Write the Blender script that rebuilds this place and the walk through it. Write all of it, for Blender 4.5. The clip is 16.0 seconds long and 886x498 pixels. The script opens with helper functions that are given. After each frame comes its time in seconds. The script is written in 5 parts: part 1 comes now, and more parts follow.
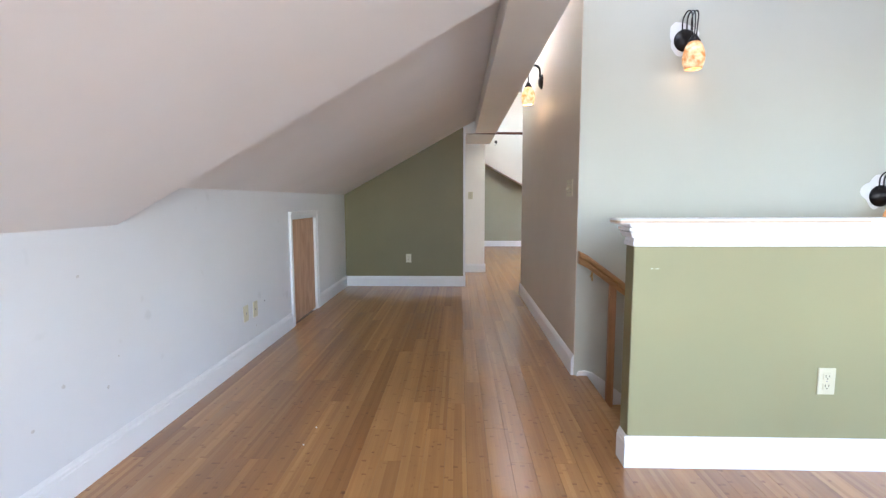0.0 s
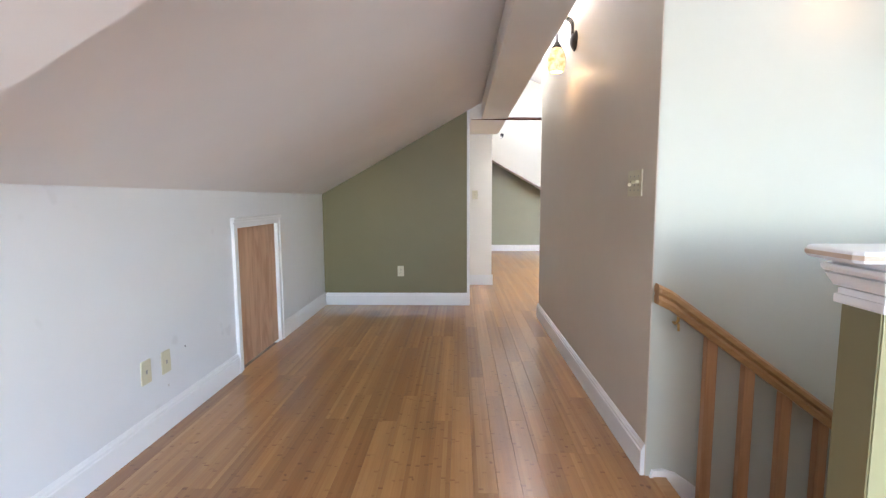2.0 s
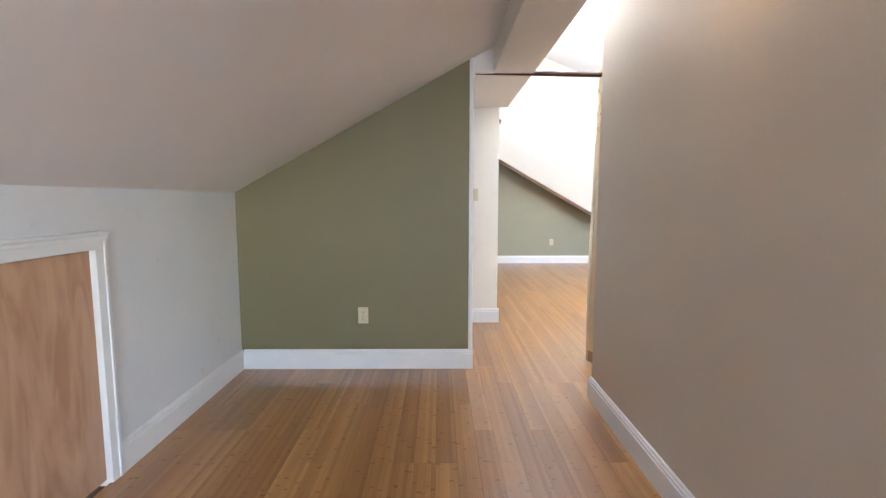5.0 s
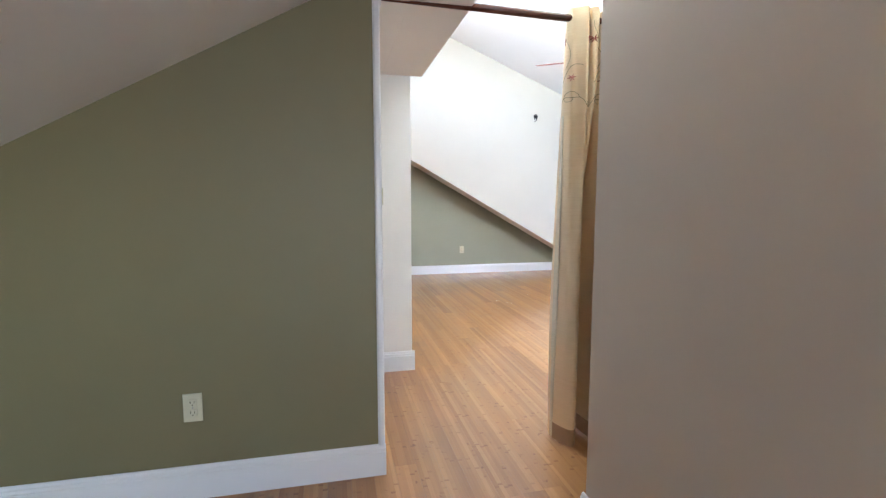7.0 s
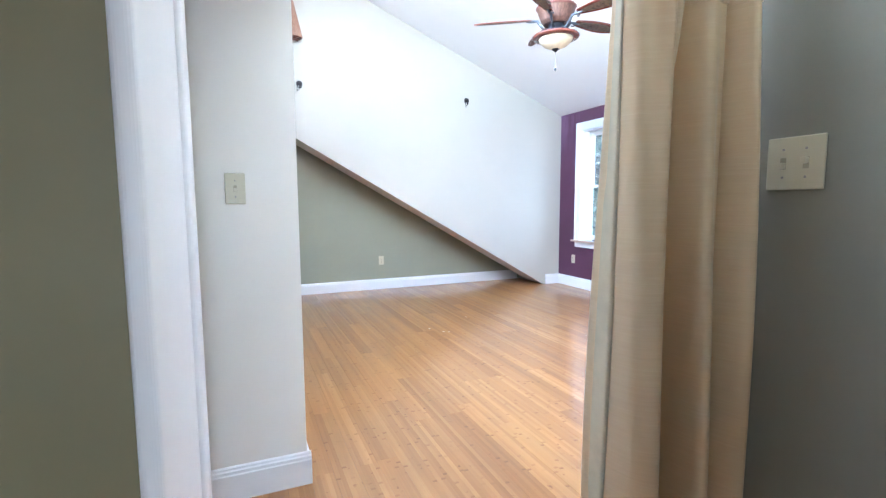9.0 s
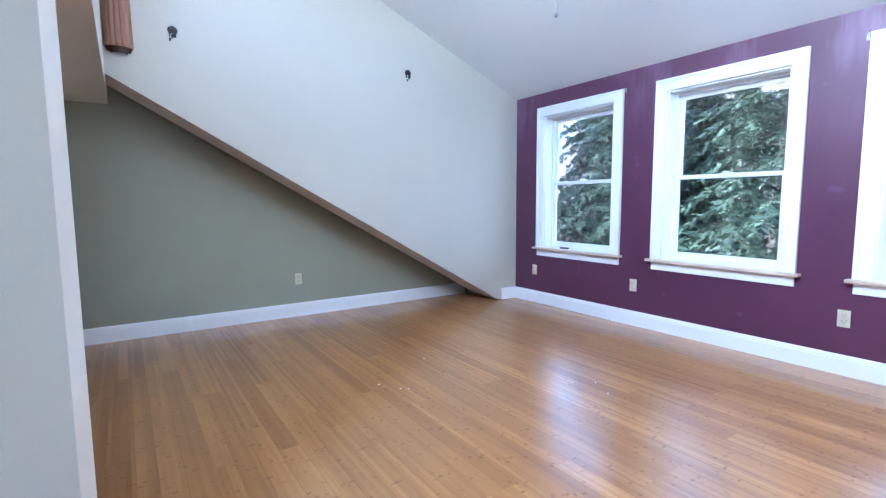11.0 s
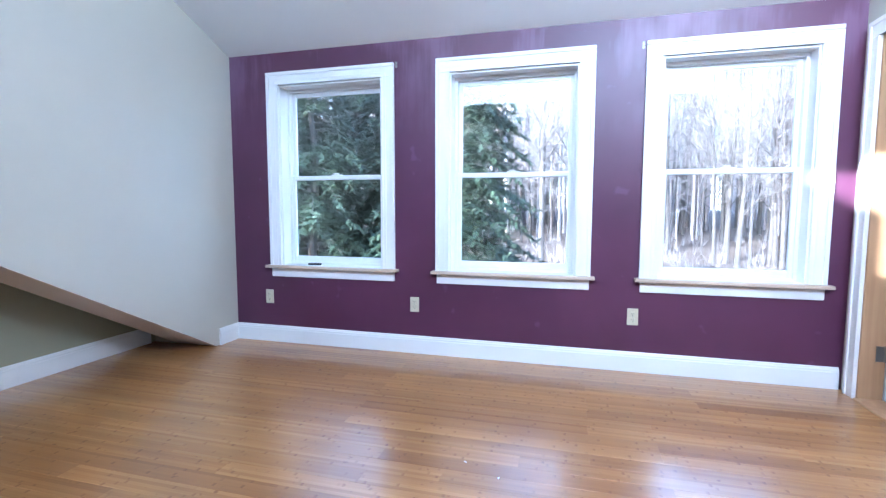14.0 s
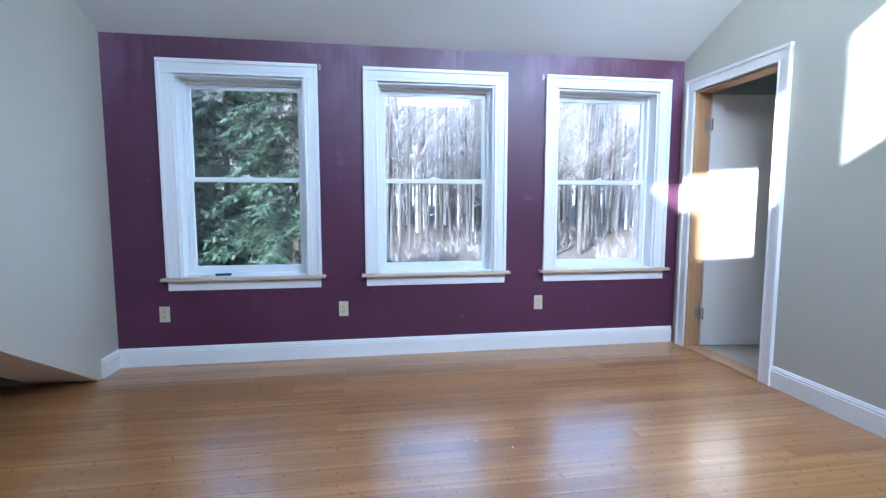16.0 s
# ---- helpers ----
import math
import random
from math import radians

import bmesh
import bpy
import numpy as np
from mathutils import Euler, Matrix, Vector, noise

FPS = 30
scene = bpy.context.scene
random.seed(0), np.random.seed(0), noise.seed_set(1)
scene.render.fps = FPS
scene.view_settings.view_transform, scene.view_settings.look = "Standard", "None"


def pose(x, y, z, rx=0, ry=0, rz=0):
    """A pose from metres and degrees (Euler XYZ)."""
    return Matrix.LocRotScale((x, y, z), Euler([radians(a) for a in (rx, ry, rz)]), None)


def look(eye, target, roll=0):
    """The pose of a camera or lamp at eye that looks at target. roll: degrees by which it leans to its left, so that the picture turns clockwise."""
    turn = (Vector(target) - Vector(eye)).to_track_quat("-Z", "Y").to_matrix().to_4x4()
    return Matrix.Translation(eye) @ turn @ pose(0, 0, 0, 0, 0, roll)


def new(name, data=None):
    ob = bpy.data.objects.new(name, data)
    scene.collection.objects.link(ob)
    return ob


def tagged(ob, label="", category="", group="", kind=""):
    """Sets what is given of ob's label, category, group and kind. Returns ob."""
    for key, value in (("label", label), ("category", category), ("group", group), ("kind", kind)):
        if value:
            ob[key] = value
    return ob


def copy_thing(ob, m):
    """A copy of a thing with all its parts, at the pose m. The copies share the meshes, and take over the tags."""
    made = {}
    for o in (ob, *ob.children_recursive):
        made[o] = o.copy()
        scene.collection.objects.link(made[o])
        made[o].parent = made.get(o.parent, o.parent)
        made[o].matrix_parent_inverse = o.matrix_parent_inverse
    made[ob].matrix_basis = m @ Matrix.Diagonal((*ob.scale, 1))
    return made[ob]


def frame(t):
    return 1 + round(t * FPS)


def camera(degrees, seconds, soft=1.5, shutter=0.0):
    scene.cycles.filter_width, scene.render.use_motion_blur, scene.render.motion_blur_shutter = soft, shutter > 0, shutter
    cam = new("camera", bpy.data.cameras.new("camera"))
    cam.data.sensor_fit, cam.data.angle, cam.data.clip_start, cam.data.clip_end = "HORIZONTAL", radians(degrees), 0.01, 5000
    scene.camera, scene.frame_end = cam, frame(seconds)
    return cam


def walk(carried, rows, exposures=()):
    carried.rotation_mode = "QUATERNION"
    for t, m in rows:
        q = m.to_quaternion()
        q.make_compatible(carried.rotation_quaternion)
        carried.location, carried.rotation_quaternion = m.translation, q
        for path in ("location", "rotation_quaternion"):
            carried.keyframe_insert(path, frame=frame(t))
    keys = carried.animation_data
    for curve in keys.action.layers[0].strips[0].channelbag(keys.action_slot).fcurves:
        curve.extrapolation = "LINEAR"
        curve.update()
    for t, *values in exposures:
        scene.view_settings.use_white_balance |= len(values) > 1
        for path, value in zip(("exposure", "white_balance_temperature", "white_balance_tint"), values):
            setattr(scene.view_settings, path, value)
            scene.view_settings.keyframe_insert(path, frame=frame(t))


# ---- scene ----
cam = camera(86.4, 16.0, soft=1.35)
SKY, SUN = 0.15, 2.4
CLERE_W = (0.7, 0.6, 12.0, 5.2, 0.7)
CLERE_AIM = (2.55, 2.55, 1.6, 1.2, 1.2)
FRONT_W, BACK_W, BACK2_W, SCONCE_W = 1.4, 0.45, 5.2, 0.02
AMBER_E, BULB_E = 0.03, 0.4
EXPOSURES = [(0.0, 4.08, 6050, 14), (1.0, 4.15, 6050, 14), (2.0, 4.45, 6100, 14), (3.0, 4.68, 6150, 14), (5.5, 4.5, 6000, 14), (7.0, 4.3, 5800, 12), (8.5, 4.42, 5400, 10), (9.0, 4.45, 5250, 10), (11.5, 3.68, 4850, 10),
             (12.5, 3.78, 4900, 10), (13.5, 3.8, 4930, 10), (14.0, 3.72, 4950, 9), (15.0, 3.46, 4970, 8), (16.0, 3.16, 4970, 6)]
PATH = [
    (0, (0.342, 0.614, 1.147), (0.275, 2.602, 0.939), -0.2),
    (0.5, (0.309, 0.826, 1.15), (0.25, 2.814, 0.941), -0.2),
    (1, (0.322, 1.13, 1.149), (0.257, 3.118, 0.937), -0.2),
    (1.5, (0.33, 1.428, 1.145), (0.262, 3.415, 0.93), -0.3),
    (2, (0.321, 1.733, 1.158), (0.25, 3.721, 0.947), -0.3),
    (2.5, (0.314, 2.059, 1.156), (0.245, 4.047, 0.946), -0.4),
    (3, (0.304, 2.379, 1.161), (0.233, 4.367, 0.954), -0.4),
    (3.2, (0.3, 2.514, 1.16), (0.224, 4.502, 0.953), -0.4),
    (5.5, (0.184, 3.939, 1.173), (0.284, 5.926, 0.961), 0.1),
    (6, (0.181, 4.247, 1.169), (0.403, 6.224, 0.96), 0.0),
    (6.5, (0.189, 4.561, 1.172), (0.534, 6.52, 0.965), -0.1),
    (7, (0.233, 4.863, 1.187), (0.681, 6.801, 0.98), 0.0),
    (7.5, (0.293, 5.173, 1.19), (0.831, 7.087, 0.978), -0.2),
    (8, (0.347, 5.515, 1.175), (0.988, 7.399, 0.969), -0.1),
    (8.5, (0.441, 5.813, 1.162), (1.156, 7.67, 0.963), -0.2),
    (9, (0.537, 6.117, 1.156), (1.32, 7.947, 0.959), -0.3),
    (11.3, (0.867, 7.609, 1.162), (2.048, 9.21, 0.957), -0.4),
    (11.5, (0.915, 7.73, 1.17), (2.147, 9.292, 0.961), -0.4),
    (12, (1.032, 8.0, 1.153), (2.415, 9.431, 0.953), -0.2),
    (12.5, (1.132, 8.242, 1.142), (2.691, 9.478, 0.941), -0.2),
    (13, (1.229, 8.477, 1.125), (2.941, 9.493, 0.935), -0.0),
    (13.5, (1.262, 8.696, 1.117), (3.104, 9.456, 0.941), 0.1),
    (14, (1.314, 8.886, 1.104), (3.237, 9.409, 0.935), 0.1),
    (14.5, (1.362, 9.079, 1.134), (3.331, 9.38, 0.954), -0.0),
    (15, (1.313, 9.336, 1.135), (3.304, 9.424, 0.963), -0.0),
    (15.5, (1.184, 9.568, 1.147), (3.172, 9.442, 0.965), -0.1),
    (16, (1.058, 9.818, 1.172), (3.026, 9.514, 0.984), -0.0),
]
walk(cam, [(t, look(eye, target, roll)) for t, eye, target, roll in PATH], EXPOSURES)

# ---- world, sun, window light ----
SUN_WAY = Vector((1.0, -0.78, -0.55)).normalized()
world = bpy.data.worlds.new("sky")
scene.world = world
world.use_nodes = True
sky = world.node_tree.nodes.new("ShaderNodeTexSky")
sky.sky_type = "NISHITA"
sky.sun_disc = False
sky.sun_elevation = math.asin(-SUN_WAY.z)
sky.sun_rotation = math.atan2(-SUN_WAY.x, -SUN_WAY.y)
world.node_tree.nodes["Background"].inputs[1].default_value = SKY
world.node_tree.links.new(sky.outputs[0], world.node_tree.nodes["Background"].inputs[0])
sun = new("sun", bpy.data.lights.new("sun", "SUN"))
sun.data.energy, sun.data.angle, sun.data.color = SUN, radians(0.6), (1.0, 0.93, 0.83)
sun.matrix_world = look((0, 0, 0), SUN_WAY)


def window_light(name, eye, target, width, height, watts, color=(0.8, 0.9, 1.0)):
    lamp = bpy.data.lights.new(name, "AREA")
    lamp.shape, lamp.size, lamp.size_y, lamp.energy, lamp.color = "RECTANGLE", width, height, watts, color
    ob = new(name, lamp)
    ob.matrix_world = look(eye, target)
    return ob


# ---- materials ----
def material(name):
    m = bpy.data.materials.new(name)
    m.use_nodes = True
    return m, m.node_tree.nodes, m.node_tree.links, m.node_tree.nodes["Principled BSDF"]


def noise_tex(n, l, scale, detail=4.0, rough=0.55, stretch=None, source="Object"):
    tex = n.new("ShaderNodeTexNoise")
    tex.inputs["Scale"].default_value, tex.inputs["Detail"].default_value, tex.inputs["Roughness"].default_value = scale, detail, rough
    if source == "Position":
        start = n.new("ShaderNodeNewGeometry").outputs["Position"]
    else:
        start = n.new("ShaderNodeTexCoord").outputs[source]
    mp = n.new("ShaderNodeMapping")
    mp.inputs["Scale"].default_value = stretch or (1, 1, 1)
    l.new(start, mp.inputs[0])
    l.new(mp.outputs[0], tex.inputs["Vector"])
    return tex


def ramp(n, l, value, stops):
    r = n.new("ShaderNodeValToRGB")
    while len(r.color_ramp.elements) < len(stops):
        r.color_ramp.elements.new(0.5)
    for e, (p, c) in zip(r.color_ramp.elements, stops):
        e.position, e.color = p, (*c, 1)
    l.new(value, r.inputs[0])
    return r.outputs[0]


def mix(n, l, kind, fac, a, b):
    m = n.new("ShaderNodeMix")
    m.data_type, m.blend_type = "RGBA", kind
    for sock, v in ((m.inputs[0], fac), (m.inputs[6], a), (m.inputs[7], b)):
        if isinstance(v, (int, float)):
            sock.default_value = v
        elif isinstance(v, tuple):
            sock.default_value = (*v, 1)
        else:
            l.new(v, sock)
    return m.outputs[2]


def bump(n, l, b, height, strength, distance=0.002):
    node = n.new("ShaderNodeBump")
    node.inputs["Strength"].default_value, node.inputs["Distance"].default_value = strength, distance
    l.new(height, node.inputs["Height"])
    l.new(node.outputs[0], b.inputs["Normal"])
    return node


def paint(name, rgb, rough=0.5, spread=0.05, relief=0.12, marks=0.0, mark_color=(0.3, 0.28, 0.26)):
    """Rolled or brushed paint: slow drifts of tone, roller stipple, and a few scuffs."""
    m, n, l, b = material(name)
    slow = noise_tex(n, l, 1.3, 5, source="Position")
    low = tuple(c * (1 - spread) for c in rgb)
    high = tuple(min(1, c * (1 + spread)) for c in rgb)
    col = ramp(n, l, slow.outputs[0], [(0.3, low), (0.7, high)])
    if marks:
        spots = noise_tex(n, l, 8.0, 1.5, source="Position")
        mask = ramp(n, l, spots.outputs[0], [(0.70, (0, 0, 0)), (0.77, (marks, marks, marks))])
        col = mix(n, l, "MIX", mask, col, mark_color)
    l.new(col, b.inputs["Base Color"])
    r = noise_tex(n, l, 9, 3, source="Position")
    rr = n.new("ShaderNodeMapRange")
    rr.inputs[3].default_value, rr.inputs[4].default_value = rough - 0.07, rough + 0.07
    l.new(r.outputs[0], rr.inputs[0])
    l.new(rr.outputs[0], b.inputs["Roughness"])
    stipple = noise_tex(n, l, 170, 3, source="Position")
    wave = noise_tex(n, l, 4, 2, source="Position")
    add = n.new("ShaderNodeMath")
    add.operation = "MULTIPLY_ADD"
    add.inputs[1].default_value = 6.0
    l.new(wave.outputs[0], add.inputs[0])
    l.new(stipple.outputs[0], add.inputs[2])
    bump(n, l, b, add.outputs[0], relief, 0.0012)
    return m


def plain(name, rgb, rough=0.5, metal=0.0, spread=0.08, scale=30.0, relief=0.05):
    m, n, l, b = material(name)
    tex = noise_tex(n, l, scale, 4)
    col = ramp(n, l, tex.outputs[0], [(0.3, tuple(c * (1 - spread) for c in rgb)), (0.7, tuple(min(1, c * (1 + spread)) for c in rgb))])
    l.new(col, b.inputs["Base Color"])
    b.inputs["Roughness"].default_value, b.inputs["Metallic"].default_value = rough, metal
    if relief:
        bump(n, l, b, tex.outputs[0], relief, 0.001)
    return m


def wood(name, dark, light, along, rough=0.4, scale=1.0):
    """Grain that runs along the axis 0, 1 or 2."""
    m, n, l, b = material(name)
    st = [38 * scale] * 3
    st[along] = 1.6 * scale
    grain = noise_tex(n, l, 1, 6, 0.6, tuple(st), "Position")
    slow = noise_tex(n, l, 2.2, 3, source="Position")
    fac = mix(n, l, "MIX", 0.3, grain.outputs[0], slow.outputs[0])
    col = ramp(n, l, fac, [(0.32, dark), (0.68, light)])
    l.new(col, b.inputs["Base Color"])
    b.inputs["Roughness"].default_value = rough
    bump(n, l, b, grain.outputs[0], 0.12, 0.001)
    return m


def bamboo(name, per_object):
    """Carbonised bamboo boards: narrow strips, dark knuckles, tone that differs board by board, satin lacquer."""
    m, n, l, b = material(name)
    pos = n.new("ShaderNodeNewGeometry")
    rnd = n.new("ShaderNodeObjectInfo").outputs["Random"] if per_object else pos.outputs["Random Per Island"]
    shift = n.new("ShaderNodeVectorMath")
    shift.operation = "MULTIPLY_ADD"
    shift.inputs[1].default_value = (0.0, 40.0, 0.0)
    comb = n.new("ShaderNodeCombineXYZ")
    for i in range(3):
        l.new(rnd, comb.inputs[i])
    l.new(comb.outputs[0], shift.inputs[0])
    l.new(pos.outputs["Position"], shift.inputs[2])

    def stretched(scale, sx, sy, detail, rough=0.55):
        mp = n.new("ShaderNodeMapping")
        mp.inputs["Scale"].default_value = (sx, sy, 1)
        l.new(shift.outputs[0], mp.inputs[0])
        t = n.new("ShaderNodeTexNoise")
        t.inputs["Scale"].default_value, t.inputs["Detail"].default_value, t.inputs["Roughness"].default_value = scale, detail, rough
        l.new(mp.outputs[0], t.inputs["Vector"])
        return t.outputs[0]

    def calc(op, *values):
        node = n.new("ShaderNodeMath")
        node.operation = op
        for sock, v in zip(node.inputs, values):
            if isinstance(v, (int, float)):
                sock.default_value = v
            else:
                l.new(v, sock)
        return node.outputs[0]

    axes = n.new("ShaderNodeSeparateXYZ")
    l.new(pos.outputs["Position"], axes.inputs[0])
    strip = calc("FLOOR", calc("DIVIDE", calc("ADD", axes.outputs[0], 1.168), 0.0193))
    cell = n.new("ShaderNodeCombineXYZ")
    l.new(strip, cell.inputs[0])
    l.new(calc("MULTIPLY", rnd, 571.0), cell.inputs[1])
    dice = n.new("ShaderNodeTexWhiteNoise")
    l.new(cell.outputs[0], dice.inputs["Vector"])
    chance = n.new("ShaderNodeSeparateColor")
    l.new(dice.outputs["Color"], chance.inputs[0])
    fibre = stretched(1, 150, 2.2, 3)
    blotch = stretched(1, 7, 1.6, 3)
    knot = stretched(1, 30, 24, 1.5)
    c1 = ramp(n, l, chance.outputs[0], [(0.0, (0.405, 0.19, 0.057)), (0.35, (0.45, 0.22, 0.07)), (0.75, (0.482, 0.244, 0.081)), (1.0, (0.535, 0.29, 0.104))])
    c2 = mix(n, l, "MULTIPLY", 0.45, c1, ramp(n, l, fibre, [(0.3, (0.74, 0.68, 0.62)), (0.7, (1, 1, 1))]))
    c3 = mix(n, l, "MULTIPLY", 0.75, c2, ramp(n, l, blotch, [(0.35, (0.78, 0.74, 0.7)), (0.65, (1, 1, 1))]))
    # knuckles of the cane: one short dark bar across each strip every third of a metre
    along = calc("FRACT", calc("ADD", calc("DIVIDE", axes.outputs[1], 0.33), chance.outputs[1]))
    bar = ramp(n, l, along, [(0.0, (0.62, 0.5, 0.4)), (0.02, (0.62, 0.5, 0.4)), (0.05, (1, 1, 1))])
    c3 = mix(n, l, "MULTIPLY", calc("MULTIPLY", chance.outputs[2], 1.0), c3, bar)
    c4 = mix(n, l, "MULTIPLY", 0.85, c3, ramp(n, l, knot, [(0.24, (0.52, 0.38, 0.29)), (0.32, (1, 1, 1))]))
    tone = ramp(n, l, rnd, [(0.0, (0.78, 0.7, 0.62)), (0.3, (0.9, 0.87, 0.83)), (0.8, (1.02, 1.01, 0.99)), (1.0, (1.12, 1.15, 1.18))])
    c5 = mix(n, l, "MULTIPLY", 1.0, c4, tone)
    l.new(c5, b.inputs["Base Color"])
    rr = n.new("ShaderNodeMapRange")
    rr.inputs[1].default_value, rr.inputs[2].default_value = 0.3, 0.7
    rr.inputs[3].default_value, rr.inputs[4].default_value = 0.36, 0.46
    l.new(blotch, rr.inputs[0])
    l.new(rr.outputs[0], b.inputs["Roughness"])
    b.inputs["IOR"].default_value = 1.5
    b.inputs["Coat Weight"].default_value = 0.8
    b.inputs["Coat Roughness"].default_value = 0.19
    return m


WHITE_WALL = paint("white_wall_paint", (0.74, 0.745, 0.765), 0.5, 0.03, 0.2, marks=0.14)
CEILING = paint("ceiling_paint", (0.86, 0.83, 0.82), 0.6, 0.03, 0.14)
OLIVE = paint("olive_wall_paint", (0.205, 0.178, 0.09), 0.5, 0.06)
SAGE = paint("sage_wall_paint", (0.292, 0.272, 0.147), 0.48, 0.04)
TAUPE = paint("taupe_wall_paint", (0.60, 0.525, 0.435), 0.5, 0.03)
MIST = paint("pale_grey_green_paint", (0.505, 0.505, 0.445), 0.45, 0.03)
GABLE = paint("grey_beige_gable_paint", (0.53, 0.505, 0.44), 0.45, 0.03)
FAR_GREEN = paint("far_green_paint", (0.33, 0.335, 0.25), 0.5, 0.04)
# Nook wall is darkened in its colour for the shade behind the curtain.
NOOK = paint("shade_dimmed_nook_paint", (0.25, 0.24, 0.19), 0.5, 0.03)
CREAM = paint("cream_white_paint", (0.85, 0.82, 0.77), 0.5, 0.03)
PLUM = paint("plum_wall_paint", (0.09, 0.027, 0.063), 0.4, 0.16, 0.2, marks=0.3, mark_color=(0.2, 0.1, 0.19))


def pale_streaks(m):
    """Pale streaks that grow stronger towards the top of the wall."""
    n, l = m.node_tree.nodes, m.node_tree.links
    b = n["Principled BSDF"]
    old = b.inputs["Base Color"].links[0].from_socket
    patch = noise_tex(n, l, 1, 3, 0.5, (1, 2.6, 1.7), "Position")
    tall_noise = noise_tex(n, l, 1, 3, 0.6, (1, 24, 2.2), "Position")
    both = mix(n, l, "MIX", 0.22, patch.outputs[0], tall_noise.outputs[0])
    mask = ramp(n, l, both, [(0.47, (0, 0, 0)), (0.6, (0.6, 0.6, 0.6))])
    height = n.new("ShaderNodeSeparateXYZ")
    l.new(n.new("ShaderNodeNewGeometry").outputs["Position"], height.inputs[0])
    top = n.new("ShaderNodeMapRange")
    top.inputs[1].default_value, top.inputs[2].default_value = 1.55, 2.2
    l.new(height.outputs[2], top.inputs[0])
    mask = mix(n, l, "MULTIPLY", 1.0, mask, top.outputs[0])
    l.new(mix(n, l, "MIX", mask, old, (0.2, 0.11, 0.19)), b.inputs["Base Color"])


pale_streaks(PLUM)
TRIM = paint("white_trim_paint", (0.83, 0.83, 0.84), 0.32, 0.02, 0.02, marks=0.04)
VINYL = plain("white_vinyl", (0.82, 0.83, 0.84), 0.3, spread=0.02)
SOFFIT = paint("tan_soffit_paint", (0.76, 0.67, 0.61), 0.55, 0.05)
IVORY = plain("ivory_plastic", (0.62, 0.575, 0.42), 0.35, spread=0.02, relief=0)
# Darker ivory that carries the shade inside the toggle slots.
SHADE_IVORY = plain("shaded_ivory", (0.4, 0.36, 0.25), 0.5, spread=0.02, relief=0)
SLOT = plain("dark_slot", (0.03, 0.028, 0.025), 0.6, relief=0)
MAPLE = wood("pale_plywood", (0.50, 0.29, 0.18), (0.59, 0.365, 0.235), 2, 0.5, 0.35)


def cloudy(m, low, amount):
    """Broad upright figure of rotary-cut veneer."""
    n, l = m.node_tree.nodes, m.node_tree.links
    b = n["Principled BSDF"]
    old = b.inputs["Base Color"].links[0].from_socket
    figure = noise_tex(n, l, 1, 3, 0.5, (6, 11, 1.7), "Position")
    figure.inputs["Distortion"].default_value = 1.6
    l.new(mix(n, l, "MULTIPLY", amount, old, ramp(n, l, figure.outputs[0], [(0.36, low), (0.5, (1, 1, 1)), (0.62, (1.12, 1.14, 1.14))])), b.inputs["Base Color"])


cloudy(MAPLE, (0.8, 0.72, 0.66), 0.8)
OAK_X = wood("oak_handrail", (0.28, 0.135, 0.05), (0.43, 0.235, 0.1), 0, 0.3)
OAK_Z = wood("oak_baluster", (0.32, 0.15, 0.07), (0.50, 0.27, 0.14), 2, 0.4)
PINE_Z = wood("bare_pine", (0.42, 0.24, 0.12), (0.56, 0.35, 0.19), 2, 0.5, 0.6)
SILL_WOOD = wood("bare_sill_wood", (0.5, 0.37, 0.27), (0.68, 0.55, 0.44), 1, 0.5)
CHERRY = wood("dark_cherry_rod", (0.05, 0.013, 0.008), (0.13, 0.035, 0.02), 0, 0.25)
BRONZE = plain("oiled_bronze", (0.025, 0.022, 0.022), 0.35, 0.8)
BRASS = plain("brass", (0.55, 0.36, 0.13), 0.3, 1.0)
STEEL = plain("grey_metal", (0.35, 0.34, 0.32), 0.4, 0.9)
PEWTER = plain("blue_grey_pewter", (0.12, 0.135, 0.16), 0.4, 0.6)
PRIMER = plain("bare_primer", (0.82, 0.82, 0.82), 0.7, spread=0.02)
TILE = paint("stone_tile", (0.5, 0.45, 0.39), 0.35, 0.14)
BAMBOO_PART = bamboo("bamboo_board", True)
BAMBOO_REST = bamboo("bamboo_boards_joined", False)
UNDERLAY = plain("dark_underlay", (0.06, 0.03, 0.014), 0.8)


def glass_material():
    m, n, l, b = material("window_glass")
    b.inputs["Base Color"].default_value = (1, 1, 1, 1)
    b.inputs["Roughness"].default_value = 0.0
    b.inputs["IOR"].default_value = 1.45
    b.inputs["Transmission Weight"].default_value = 1.0
    return m


GLASS = glass_material()


def lit_glass(name, dark, light, power, scale):
    """Mottled lamp glass with a bulb alight behind it."""
    m, n, l, b = material(name)
    t = noise_tex(n, l, scale, 4, 0.6)
    col = ramp(n, l, t.outputs[0], [(0.38, dark), (0.6, light)])
    l.new(col, b.inputs["Base Color"])
    l.new(col, b.inputs["Emission Color"])
    b.inputs["Emission Strength"].default_value = power
    b.inputs["Roughness"].default_value = 0.2
    return m


AMBER = lit_glass("amber_lamp_glass", (0.62, 0.24, 0.07), (1.0, 0.7, 0.4), AMBER_E, 22)
HONEY = lit_glass("honey_lamp_glass", (0.8, 0.42, 0.12), (1.0, 0.8, 0.5), AMBER_E * 1.3, 22)
ALABASTER = plain("alabaster_glass", (0.78, 0.66, 0.46), 0.25, spread=0.12, scale=14, relief=0)
BULB = lit_glass("bulb", (1, 0.8, 0.5), (1, 0.85, 0.6), BULB_E, 2)


